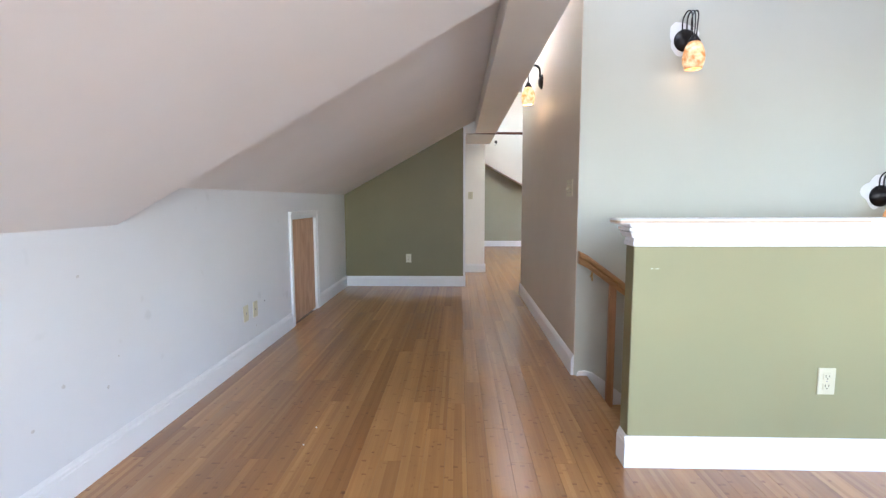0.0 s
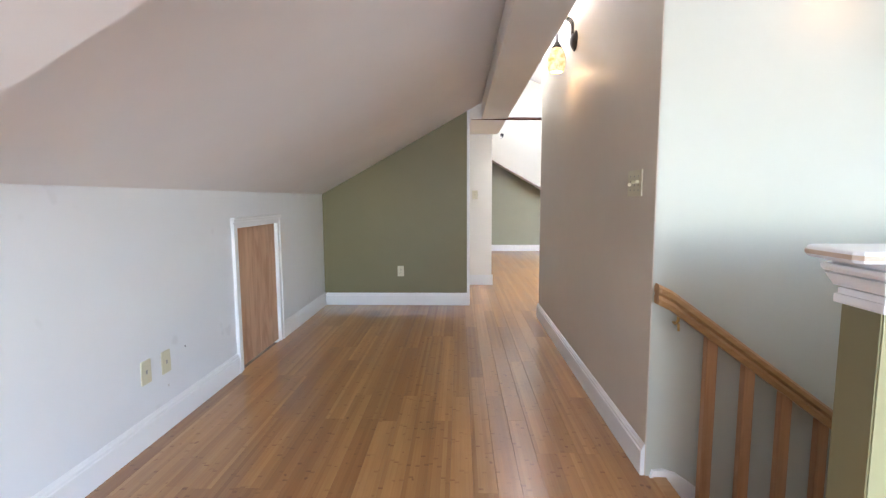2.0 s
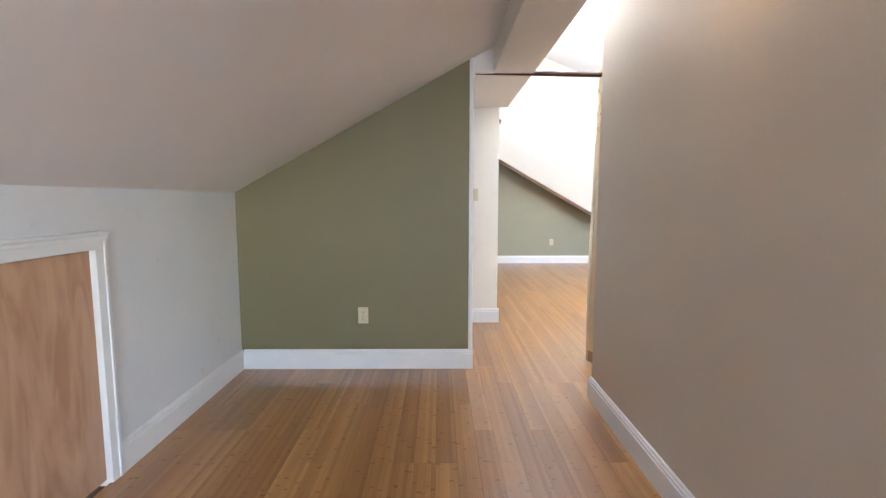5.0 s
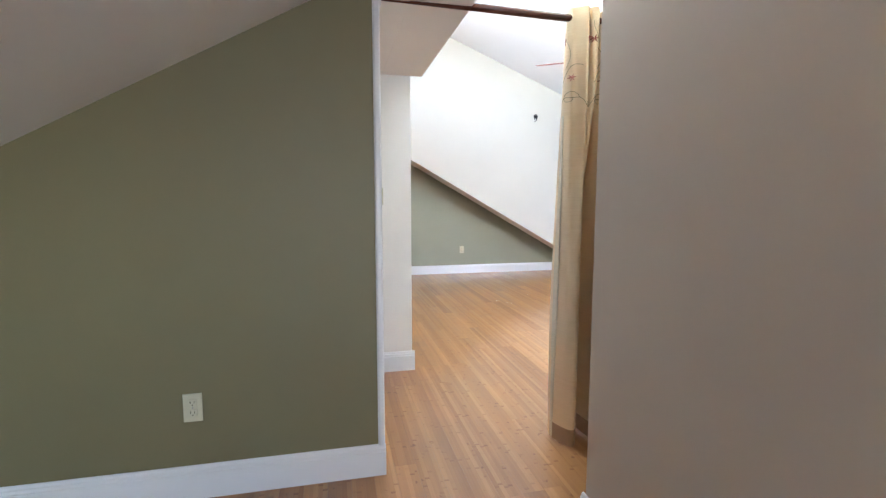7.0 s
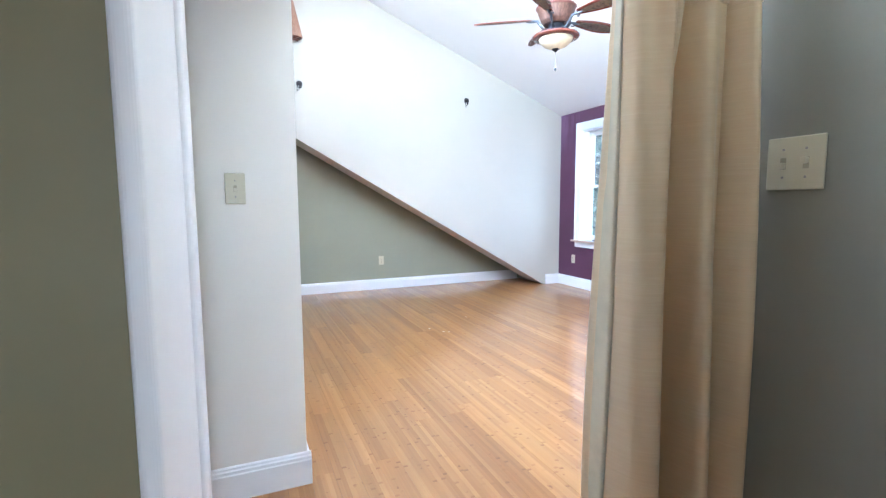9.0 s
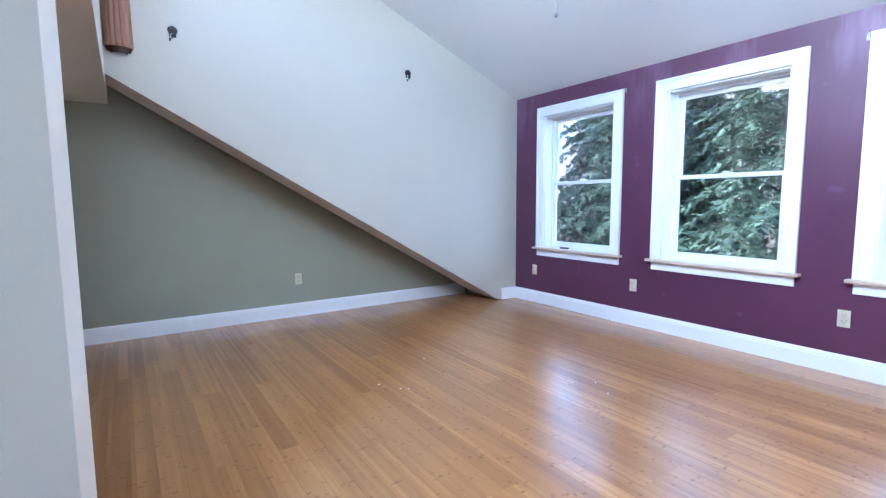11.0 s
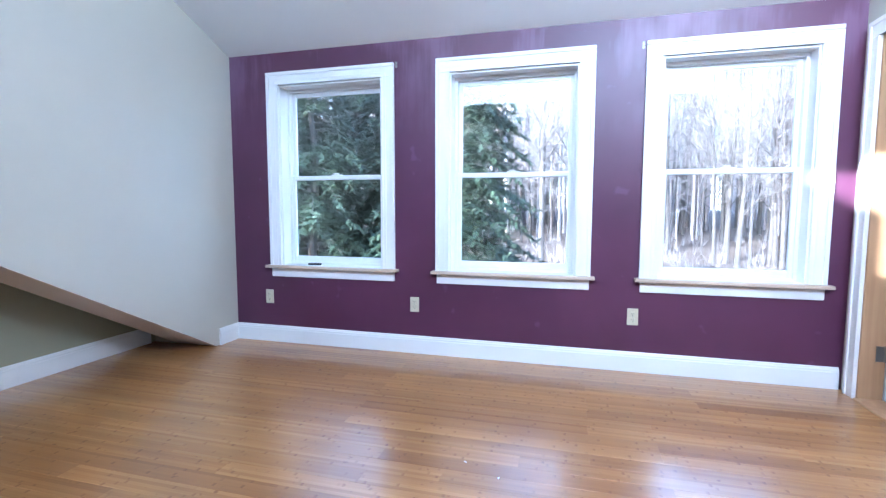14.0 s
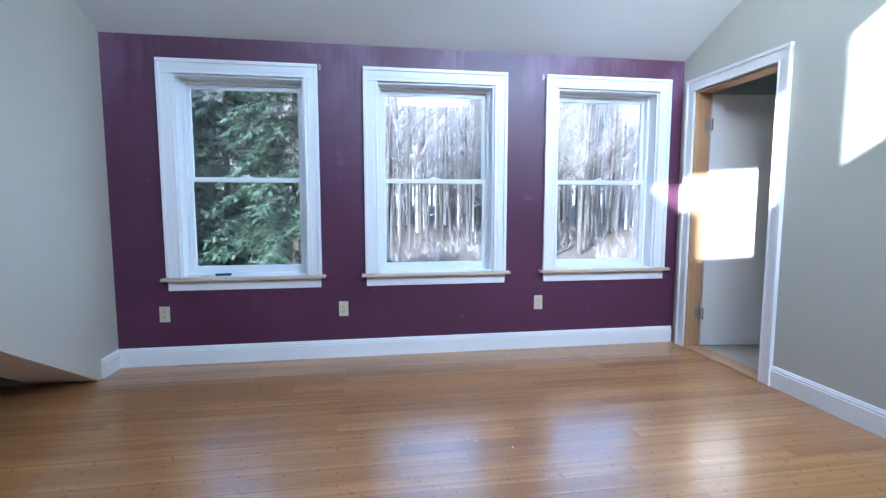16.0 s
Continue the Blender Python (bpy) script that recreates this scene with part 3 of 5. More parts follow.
def half_wall():
    x0, x1, y0, y1 = 1.067, EAST, 2.572, 2.662
    ob = tagged(new("half_wall"), "sage green half wall with a white moulded cap", "half wall", kind="structure")
    part("body", boxes((x0, x1, y0, y1, -0.3, 0.96)), SAGE, ob)
    part("end_panel", boxes((x0 - 0.003, x0 + 0.02, y0 + 0.003, y1 - 0.001, -0.02, 0.955)), OLIVE, ob, "dark olive end")
    bm = box(bmesh.new(), x0 - 0.012, x1, y0 - 0.012, y1 + 0.012, 0.953, 0.972, 0.004)
    prof = [(0.013, 0.972), (0.013, 0.984), (0.0, 0.9845), (0.0, 0.988), (0.024, 0.9885), (0.027, 0.994), (0.038, 1.006), (0.042, 1.012), (0.026, 1.013), (0.026, 1.0165), (0.046, 1.017), (0.053, 1.024), (0.053, 1.031), (0.03, 1.032), (0.03, 1.036), (0.047, 1.037), (0.047, 1.045)]
    loops = []
    for d, z in prof:
        d *= 0.72
        loops.append([bm.verts.new(p) for p in ((x1, y0 - d, z), (x0 - d, y0 - d, z), (x0 - d, y1 + 0.4 * d, z), (x1, y1 + 0.4 * d, z))])
    for lo, hi in zip(loops, loops[1:]):
        for i in range(3):
            bm.faces.new((lo[i], lo[i + 1], hi[i + 1], hi[i]))
    part("cap_moulding", bm, TRIM, ob, "white stepped cap moulding")
    xc = x0 - 0.02
    out = [(x1, y0 - 0.042), (xc - 0.032, y0 - 0.042), (xc - 0.052, y0 - 0.035), (xc - 0.06, y0 - 0.02), (xc - 0.061, y0), (xc - 0.06, y1 - 0.01), (xc - 0.054, y1 + 0.006), (xc - 0.042, y1 + 0.018), (xc - 0.022, y1 + 0.024), (x1, y1 + 0.024)]
    cap_bm = prism(bmesh.new(), out, 2, 1.045, 1.067)
    bmesh.ops.bevel(cap_bm, geom=[e for e in cap_bm.edges if abs(e.verts[0].co.z - e.verts[1].co.z) < 1e-5], offset=0.006, segments=2, profile=0.5, affect="EDGES")
    cap = part("cap", cap_bm, TRIM, ob)
    mid = [(x, y) for x, y in out if x < x0 + 0.5]
    edge_bm = prism(bmesh.new(), [(x0 + 0.9, y0 - 0.0435)] + [(x - 0.0015 if x < x0 else x, y + (-0.0015 if y < y0 else 0.0015 if y > y1 else 0)) for x, y in mid] + [(x0 + 0.2, y1 + 0.0255), (x0 + 0.2, y0 + 0.02), (x0 + 0.9, y0 - 0.03)], 2, 1.0515, 1.0595)
    part("cap_edge", edge_bm, SILL_WOOD, cap, "worn bare wood edge")
    rng = random.Random(4)
    for dx, wide in ((0.066, 0.013), (0.086, 0.016)):
        z = 0.859 + 0.002 * rng.random()
        part("paint_chip", prism(bmesh.new(), [(x0 + dx, z), (x0 + dx + 0.4 * wide, z - 0.002), (x0 + dx + wide, z + 0.001), (x0 + dx + 0.7 * wide, z + 0.003)], 1, y0 - 0.0006, y0 + 0.0005), CHIP, ob, "pale chip in the paint")
    baseboard(x0 - 0.017, y0, x1, y0, 0, -1)
    baseboard(x0, y0, x0, y1, -1, 0)


half_wall()


# ---- stairs ----
def stairs():
    going, rise, x0, y0, y1 = 0.25, 0.19, 1.165, 2.664, HALL_0 - 0.003
    ob = thing("staircase", (0, 0, 0), "wooden stairs going down beside the half wall", "stairs")
    part("nosing", box(bmesh.new(), x0 - 0.045, x0 + 0.012, y0 + 0.001, y1 - 0.001, -0.022, 0.0045, 0.006), OAK_X, ob)
    for i in range(11):
        x, z = x0 + going * i, -rise * i
        part("riser", boxes((x - 0.02, x, y0, y1, z - rise, z - 0.023)), TRIM, ob)
        part("tread", box(bmesh.new(), x - 0.02, x + going + 0.02, y0, y1, z - rise - 0.024, z - rise, 0.005), OAK_X, ob)
    for y, d in ((y1, -1), (y0, 1)):
        bm = bmesh.new()
        a, b = sorted((y, y + d * 0.016))
        out = [(x0 - 0.055, 0.0), (x0 - 0.045, 0.03), (x0, 0.034), (x0 + 0.05, 0.018), (x0 + 0.1, -0.015), (x0 + 2.9, -0.015 - 2.8 * 0.76), (x0 + 2.9, -2.5), (x0 + 0.1, -0.4), (x0 - 0.055, -0.24)]
        part("skirt_board", prism(bm, out, 1, a, b), TRIM, ob, "white skirt board")


stairs()
setting("lower_landing", boxes((1.0, EAST, 2.6, 3.8, -3.0, -2.3)), OAK_X, "dim landing below the stairs", "floor")
setting("stairwell_wall", boxes((1.02, EAST + W, 2.575, 2.662, -2.9, -0.3), (EAST - 0.02, EAST + W, 2.7, 3.66, -2.9, 3.0)), MIST, "wall of the stairwell", "wall")


def handrail():
    slope = -0.74
    x0, z0, y = 1.108, 0.775, 3.585
    ob = thing("handrail", (x0, y, z0), "oak handrail with square balusters along the stairs", "handrail")
    long = 2.9
    bm = bmesh.new()
    out = [(-0.024, -0.02), (-0.028, -0.004), (-0.02, 0.006), (-0.03, 0.014), (-0.028, 0.028), (-0.016, 0.036), (0.016, 0.036), (0.028, 0.028), (0.03, 0.014), (0.02, 0.006), (0.028, -0.004), (0.024, -0.02)]
    rows = []
    for x in (-0.014, -0.006, 0.04, long):
        z = slope * x if x > 0 else slope * 0.04 + 0.5 * (0.04 - x)
        rows.append([bm.verts.new((x, p * (0.86 if x == -0.014 else 1), z + q * 1.45)) for p, q in out])
    for lo, hi in zip(rows, rows[1:]):
        for i in range(len(out)):
            j = (i + 1) % len(out)
            bm.faces.new((lo[i], lo[j], hi[j], hi[i]))
    bm.faces.new(rows[0])
    bm.faces.new(list(reversed(rows[-1])))
    bmesh.ops.recalc_face_normals(bm, faces=bm.faces)
    part("rail", bm, OAK_X, ob)
    for i in range(18):
        x = 0.205 + 0.15 * i
        top = slope * x - 0.012
        low = -z0 - 0.19 * (int((x + x0 - 1.165) / 0.25) + 1)
        part("baluster", box(bmesh.new(), x - 0.021, x + 0.021, -0.016, 0.018, low, top, 0.003), OAK_Z, ob)
    for x in (0.075, 1.2, 2.4):
        z = slope * x
        bm = tube(bmesh.new(), [(x, 0, z - 0.02), (x, 0.003, z - 0.045), (x, 0.025, z - 0.062), (x, 0.055, z - 0.06), (x, 0.066, z - 0.06)], 0.006)
        lathe(bm, [(0.006, 0.055), (0.02, 0.058), (0.022, 0.066), (0.0, 0.066)], 14, (x, 0, z - 0.06), 1)
        tube(bm, [(x, 0, z - 0.055), (x, -0.004, z - 0.085)], 0.005)
        part("bracket", bm, BRASS, ob, "brass wall bracket", True)


handrail()


# ---- wall sconces ----
def sconce(at, turn, glass=AMBER, tint="amber", watts=SCONCE_W):
    """Faces its own -y; the plate's back lies on the wall."""
    ob = thing("wall_sconce", at, "lit wall sconce with amber glass and dark bronze arms", "wall lamp", "wall sconces", turn)
    part("back_plate", lathe(bmesh.new(), [(0.0, -0.034), (0.018, -0.034), (0.04, -0.026), (0.056, -0.014), (0.066, -0.006), (0.066, 0.0)], 28, (0, 0, 0), 1), BRONZE, ob, "", True)
    for dx in (-0.026, 0.0, 0.026):
        pts = []
        for k in range(15):
            a = math.pi * k / 14
            pts.append((dx * (1 - 0.35 * k / 14), -0.071 + 0.051 * math.cos(a), 0.095 + 0.05 * math.sin(a)))
        pts = [(dx * 0.6, -0.02, 0.0), (dx, -0.02, 0.045)] + pts + [(dx * 0.5, -0.122, 0.04), (dx * 0.4, -0.122, -0.012)]
        part("arm", tube(bmesh.new(), pts, 0.0038), BRONZE, ob, "", True)
    hang = (0, -0.122, -0.036)
    part("cap", lathe(bmesh.new(), [(0.0, 0.034), (0.012, 0.032), (0.019, 0.018), (0.027, 0.005), (0.034, -0.006), (0.032, -0.011), (0.0, -0.011)], 24, hang), BRONZE, ob, "", True)
    prof = [(0.03, -0.010), (0.042, -0.028), (0.052, -0.055), (0.057, -0.085), (0.055, -0.11), (0.048, -0.135), (0.043, -0.146), (0.039, -0.144), (0.044, -0.13), (0.051, -0.108), (0.053, -0.085), (0.048, -0.057), (0.038, -0.032), (0.026, -0.014)]
    bm = bmesh.new()
    rings = []
    for r, h in [(1.08 * r, 1.12 * h) for r, h in prof]:
        rings.append([bm.verts.new((hang[0] + r * math.cos(2 * math.pi * i / 28), hang[1] + r * math.sin(2 * math.pi * i / 28), hang[2] + h)) for i in range(28)])
    for lo, hi in zip(rings, rings[1:] + rings[:1]):
        for i in range(28):
            bm.faces.new((lo[i], lo[(i + 1) % 28], hi[(i + 1) % 28], hi[i]))
    bmesh.ops.recalc_face_normals(bm, faces=bm.faces)
    part("glass_shade", bm, glass, ob, "glowing mottled glass, %s" % tint, True)
    part("bulb", lathe(bmesh.new(), [(0.0, -0.03), (0.012, -0.035), (0.02, -0.06), (0.022, -0.08), (0.015, -0.1), (0.0, -0.106)], 16, hang), BULB, ob, "lit bulb", True)
    lamp = bpy.data.lights.new("sconce_lamp", "POINT")
    lamp.energy, lamp.color, lamp.shadow_soft_size = watts, (1.0, 0.68, 0.36), 0.03
    lo = new("sconce_lamp", lamp)
    lo.matrix_world = ob.matrix_world @ Matrix.Translation((0, -0.122, -0.205))
    return ob


def primer_patch(at, lobes, seed):
    """A spot of bare primer that the wall paint was cut in around."""
    rng = random.Random(seed)
    bm = bmesh.new()
    ring = []
    for i in range(30):
        a = 2 * math.pi * i / 30
        r = 0.082 + 0.012 * math.sin(lobes * a + seed) + 0.006 * rng.random()
        ring.append((at[0] + r * math.cos(a), at[2] + 1.12 * r * math.sin(a)))
    prism(bm, ring, 1, at[1] - 0.0012, at[1])
    part("bare_patch", bm, PRIMER, stairwall, "white unpainted patch round the lamp")


sconce((1.706, HALL_0 - 0.003, 2.097), 0)
sconce((2.935, HALL_0 - 0.003, 1.16), 0)
primer_patch((1.695, HALL_0 - 0.003, 2.112), 3, 1)
primer_patch((2.912, HALL_0 - 0.003, 1.185), 4, 2)
sconce((HALL_X, 5.03, 2.20), 270, HONEY, "pale honey", 4 * SCONCE_W)


# ---- curtain rod and curtain ----
ROD_Y, ROD_Z = 6.885, 2.0


def curtain_rod():
    ob = thing("curtain_rod", (0, 0, 0), "dark cherry wood curtain rod across the passage", "curtain rod")
    part("pole", tube(bmesh.new(), [(OLIVE_X + 0.02, ROD_Y, ROD_Z + 0.012), (NOOK_X - 0.002, ROD_Y, ROD_Z - 0.012)], 0.0165, 16), CHERRY, ob, "", True)
    part("bracket", boxes((OLIVE_X + 0.016, OLIVE_X + 0.03, ROD_Y - 0.022, ROD_Y + 0.022, ROD_Z - 0.03, ROD_Z + 0.032), bevel=0.003), TRIM, ob, "white socket")
    part("bracket", boxes((NOOK_X - 0.014, NOOK_X, ROD_Y - 0.022, ROD_Y + 0.022, ROD_Z - 0.042, ROD_Z + 0.02), bevel=0.003), TRIM, ob, "white socket")


def satin():
    m, n, l, b = material("champagne_satin")
    t = noise_tex(n, l, 1, 4, 0.6, (9, 9, 300), "Object")
    slow = noise_tex(n, l, 3.0, 2)
    c = ramp(n, l, t.outputs[0], [(0.28, (0.78, 0.655, 0.43)), (0.6, (0.83, 0.71, 0.49)), (0.8, (0.89, 0.79, 0.59))])
    c = mix(n, l, "MULTIPLY", 0.5, c, ramp(n, l, slow.outputs[0], [(0.35, (0.93, 0.88, 0.82)), (0.65, (1, 1, 1))]))
    l.new(c, b.inputs["Base Color"])
    b.inputs["Roughness"].default_value = 0.28
    b.inputs["Metallic"].default_value = 0.3
    b.inputs["Sheen Weight"].default_value = 0.1
    bump(n, l, b, t.outputs[0], 0.07, 0.001)
    glow = n.new("ShaderNodeBsdfTranslucent")
    glow.inputs[0].default_value = (0.85, 0.57, 0.31, 1)
    both = n.new("ShaderNodeMixShader")
    both.inputs[0].default_value = 0.2
    l.new(b.outputs[0], both.inputs[1])
    l.new(glow.outputs[0], both.inputs[2])
    l.new(both.outputs[0], n["Material Output"].inputs["Surface"])
    return m


SATIN = satin()
LINING = plain("cream_lining", (0.66, 0.59, 0.43), 0.5, spread=0.05)
VINE = plain("olive_thread", (0.22, 0.17, 0.07), 0.5, relief=0)
PETAL = plain("rust_thread", (0.30, 0.07, 0.045), 0.5, relief=0)


def drape(s, v):
    """A point of the cloth: s across from 0 to 1, v up from the hem to the rod."""
    top, low = (1.268, 1.568), (1.256, 1.604)
    x0, x1 = low[0] + (top[0] - low[0]) * v, low[1] + (top[1] - low[1]) * v
    fall = 1 - v
    # one deep pleat that opens downwards, between soft folds
    middle, wide = 0.47 - 0.08 * fall, 0.035 + 0.1 * fall
    pleat = math.exp(-1.3 * abs((s - middle) / wide) ** 2.2)
    amp = 0.054 + 0.016 * fall + 0.008 * math.sin(5 * v)
    ph = 0.55 * math.sin(2.2 * v + 0.6)
    fold = math.sin(2 * math.pi * 4.1 * s + ph)
    wave = math.copysign(abs(fold) ** 0.85, fold) + 0.3 * math.sin(2 * math.pi * 6.1 * s + 2.6 * v) + 0.12 * math.sin(2 * math.pi * 11.3 * s - 3 * v)
    x = x0 + (x1 - x0) * s + 0.02 * math.cos(2 * math.pi * 4.1 * s + ph + 0.5)
    y = ROD_Y - 0.012 + amp * wave * (0.55 + 0.45 * min(1, fall * 5 + 0.35)) * (1 - 0.55 * pleat)
    y += (0.03 + 0.17 * min(1.0, 1.7 * fall)) * pleat
    hem = 0.012 + 0.055 * max(0.0, math.sin(math.pi * min(1, max(0, (s - 0.06) / 0.5)))) ** 2
    return Vector((x, y, hem + (ROD_Z + 0.035 - hem) * v))


def sheet(bm, s0, s1, v0, v1, ns, nv, push=0.0, thick=0.003):
    layers = []
    up = [v0, v0 + 0.0006] + [v0 + (v1 - v0) * j / (nv - 2) for j in range(1, nv - 2)] + [v1 - 0.0006, v1]
    for off in (push, push + thick):
        layers.append([[bm.verts.new(drape(s0 + (s1 - s0) * i / ns, up[j]) + Vector((0, off, 0))) for i in range(ns + 1)] for j in range(nv + 1)])
    for k, g in enumerate(layers):
        for j in range(nv):
            for i in range(ns):
                q = (g[j][i], g[j][i + 1], g[j + 1][i + 1], g[j + 1][i])
                bm.faces.new(q if k == 0 else tuple(reversed(q)))
    rim = [(0, i) for i in range(ns + 1)] + [(j, ns) for j in range(1, nv + 1)] + [(nv, i) for i in range(ns - 1, -1, -1)] + [(j, 0) for j in range(nv - 1, 0, -1)]
    for p, q in zip(rim, rim[1:] + rim[:1]):
        a, b = layers
        bm.faces.new((a[q[0]][q[1]], a[p[0]][p[1]], b[p[0]][p[1]], b[q[0]][q[1]]))
    bmesh.ops.recalc_face_normals(bm, faces=bm.faces)
    return bm


def curtain():
    ob = thing("curtain", (0, 0, 0), "champagne satin curtain with an embroidered top band, drawn aside", "curtain")
    part("cloth", sheet(bmesh.new(), 0, 1, 0, 0.775, 150, 60), SATIN, ob, "", True)
    band = part("top_band", sheet(bmesh.new(), 0, 1, 0.77, 1.0, 150, 18, -0.004), SATIN, ob, "cream band with embroidered flowers and vines", True)
    part("edge_hem", sheet(bmesh.new(), 0, 0.075, 0, 0.77, 10, 60, -0.006, 0.004), LINING, ob, "cream hem along the edge", True)
    # Brown strip stands in for the shaded lining under the lifted hem.
    part("hem_shade", sheet(bmesh.new(), 0.04, 1, 0.0, 0.04, 150, 6, -0.004, 0.002), plain("hem_shade_brown", (0.36, 0.22, 0.12), 0.45, spread=0.06), ob, "brown strip for the shaded lining at the bottom", True)
    rng = random.Random(7)

    def on(s, v, lift=-0.0065):
        return drape(min(0.995, max(0.005, s)), min(0.995, v)) + Vector((0, lift, 0))
    for k in range(6):
        s0 = 0.03 + 0.165 * k
        low = [on(s0 + 0.16 * i / 16, 0.782 + 0.03 * abs(math.sin(math.pi * i / 16)) + 0.006 * math.sin(9 * i / 16)) for i in range(17)]
        part("vine", tube(bmesh.new(), low, 0.0012, 5), VINE, band, "olive embroidered vine")
        curl = [on(s0 + 0.075 + 0.05 * (1 - a / 9) * math.cos(a), 0.806 + 0.017 * (1 - a / 9) * math.sin(a)) for a in [0.45 * i for i in range(16)]]
        part("vine", tube(bmesh.new(), curl, 0.0011, 5), VINE, band, "olive embroidered vine")
        top = [on(s0 + 0.02 + 0.12 * i / 10, 0.835 + 0.03 * math.sin(2.5 * i / 10) + 0.02 * i / 10) for i in range(11)]
        part("vine", tube(bmesh.new(), top, 0.001, 5), VINE, band, "olive embroidered vine")
        stem = [on(s0 + 0.05 + 0.03 * math.sin(5 * i / 10), 0.87 + 0.1 * i / 10) for i in range(11)]
        part("vine", tube(bmesh.new(), stem, 0.001, 5), VINE, band, "olive embroidered vine")
        for fs, fv in ((s0 + 0.085, 0.85), (s0 + 0.02, 0.93)):
            bm = bmesh.new()
            for p in range(6):
                a = 2 * math.pi * p / 6 + rng.random() * 0.4
                tube(bm, [on(fs, fv, -0.007), on(fs + 0.012 * math.cos(a), fv + 0.0045 * math.sin(a), -0.008), on(fs + 0.024 * math.cos(a), fv + 0.009 * math.sin(a), -0.007)], [0.0015, 0.0034, 0.0008], 5)
            part("flower", bm, PETAL, band, "rust red embroidered flower")


curtain_rod()
curtain()


# ---- windows of the room ----
def window(name, a, b):
    h = (b - a) / 2
    o = h - CASE
    ob = new(name)
    ob.matrix_world = pose(EAST, (a + b) / 2, 0)
    tagged(ob, "white double-hung window with a bare wood sill", "window", kind="structure")
    for s in (-1, 1):
        y0, y1 = sorted((s * o, s * h))
        bm = box(bmesh.new(), -0.019, 0, y0 + 0.0005, y1 - 0.0005, WIN_0, WIN_1 - 0.0005, 0.003)
        y0, y1 = sorted((s * (h - 0.024), s * (h + 0.002)))
        box(bm, -0.029, 0, y0, y1, WIN_0, WIN_1 + CASE - 0.03, 0.005)
        y0, y1 = sorted((s * (o - 0.001), s * (o + 0.014)))
        box(bm, -0.023, 0, y0, y1, WIN_0, WIN_1, 0.004)
        y0, y1 = sorted((s * (o + 0.03), s * (o + 0.036)))
        box(bm, -0.022, 0, y0, y1, WIN_0, WIN_1 + 0.03, 0.002)
        part("side_casing", bm, TRIM, ob)
    bm = box(bmesh.new(), -0.0195, 0, -h, h, WIN_1, WIN_1 + CASE - 0.001, 0.003)
    box(bm, -0.0295, 0, -h - 0.002, h + 0.002, WIN_1 + CASE - 0.026, WIN_1 + CASE, 0.005)
    box(bm, -0.0235, 0, -o - 0.012, o + 0.012, WIN_1, WIN_1 + 0.014, 0.004)
    box(bm, -0.0222, 0, -o - 0.03, o + 0.03, WIN_1 + 0.03, WIN_1 + 0.036, 0.002)
    part("head_casing", bm, TRIM, ob)
    sill = part("sill", box(bmesh.new(), -0.062, 0.10, -h - 0.03, h + 0.03, WIN_0 - 0.022, WIN_0, 0.006, 3), SILL_WOOD, ob, "bare wood sill, worn")
    part("sill_paint", boxes((-0.02, 0.0995, -o + 0.013, o - 0.013, WIN_0 - 0.001, WIN_0 + 0.0012)), TRIM, sill, "white painted inner sill")
    part("apron", box(bmesh.new(), -0.018, 0, -h + 0.006, h - 0.006, 0.55, WIN_0 - 0.022, 0.004), TRIM, ob)
    for s in (-1, 1):
        y0, y1 = sorted((s * (o - 0.013), s * (o + 0.001)))
        part("jamb", boxes((-0.002, 0.11, y0, y1, WIN_0, WIN_1)), TRIM, ob)
    part("head_jamb", boxes((-0.002, 0.11, -o + 0.013, o - 0.013, WIN_1 - 0.013, WIN_1)), TRIM, ob)
    i = o - 0.013
    f = 0.022
    bm = boxes((0.098, 0.168, -i, -i + f, WIN_0, WIN_1 - 0.013), (0.098, 0.168, i - f, i, WIN_0, WIN_1 - 0.013), (0.098, 0.168, -i + f, i - f, WIN_1 - 0.036, WIN_1 - 0.013), (0.098, 0.168, -i + f, i - f, WIN_0, WIN_0 + 0.022), bevel=0.003)
    part("window_frame", bm, VINYL, ob, "white vinyl frame")
    g, mid, s = i - f, 1.352, 0.029
    for label, x0, x1, z0, z1 in (("upper_sash", 0.138, 0.162, mid - 0.014, WIN_1 - 0.036), ("lower_sash", 0.106, 0.132, WIN_0 + 0.022, mid + 0.02)):
        low = 0.034 if label == "upper_sash" else 0.045
        up = 0.034
        bm = boxes((x0, x1, -g, -g + s, z0, z1), (x0, x1, g - s, g, z0, z1), (x0, x1, -g + s, g - s, z0, z0 + low), (x0, x1, -g + s, g - s, z1 - up, z1), bevel=0.004)
        sash = part(label, bm, VINYL, ob, "white vinyl sash")
        pane = part("pane", boxes(((x0 + x1) / 2 - 0.002, (x0 + x1) / 2 + 0.002, -g + s, g - s, z0 + low, z1 - up)), GLASS, sash, "clear glass pane")
        pane.visible_shadow = False
    bm = box(bmesh.new(), 0.103, 0.13, -0.045, 0.045, mid + 0.02, mid + 0.027, 0.003)
    lathe(bm, [(0.016, 0.0), (0.015, 0.012), (0.0, 0.014)], 16, (0.118, 0, mid + 0.026))
    box(bm, 0.1, 0.112, -0.012, 0.03, mid + 0.03, mid + 0.038, 0.003)
    part("sash_lock", bm, VINYL, ob, "white sash lock")
    return ob


for i, (a, b) in enumerate(WIN):
    window("window_%d" % (i + 1), a, b)


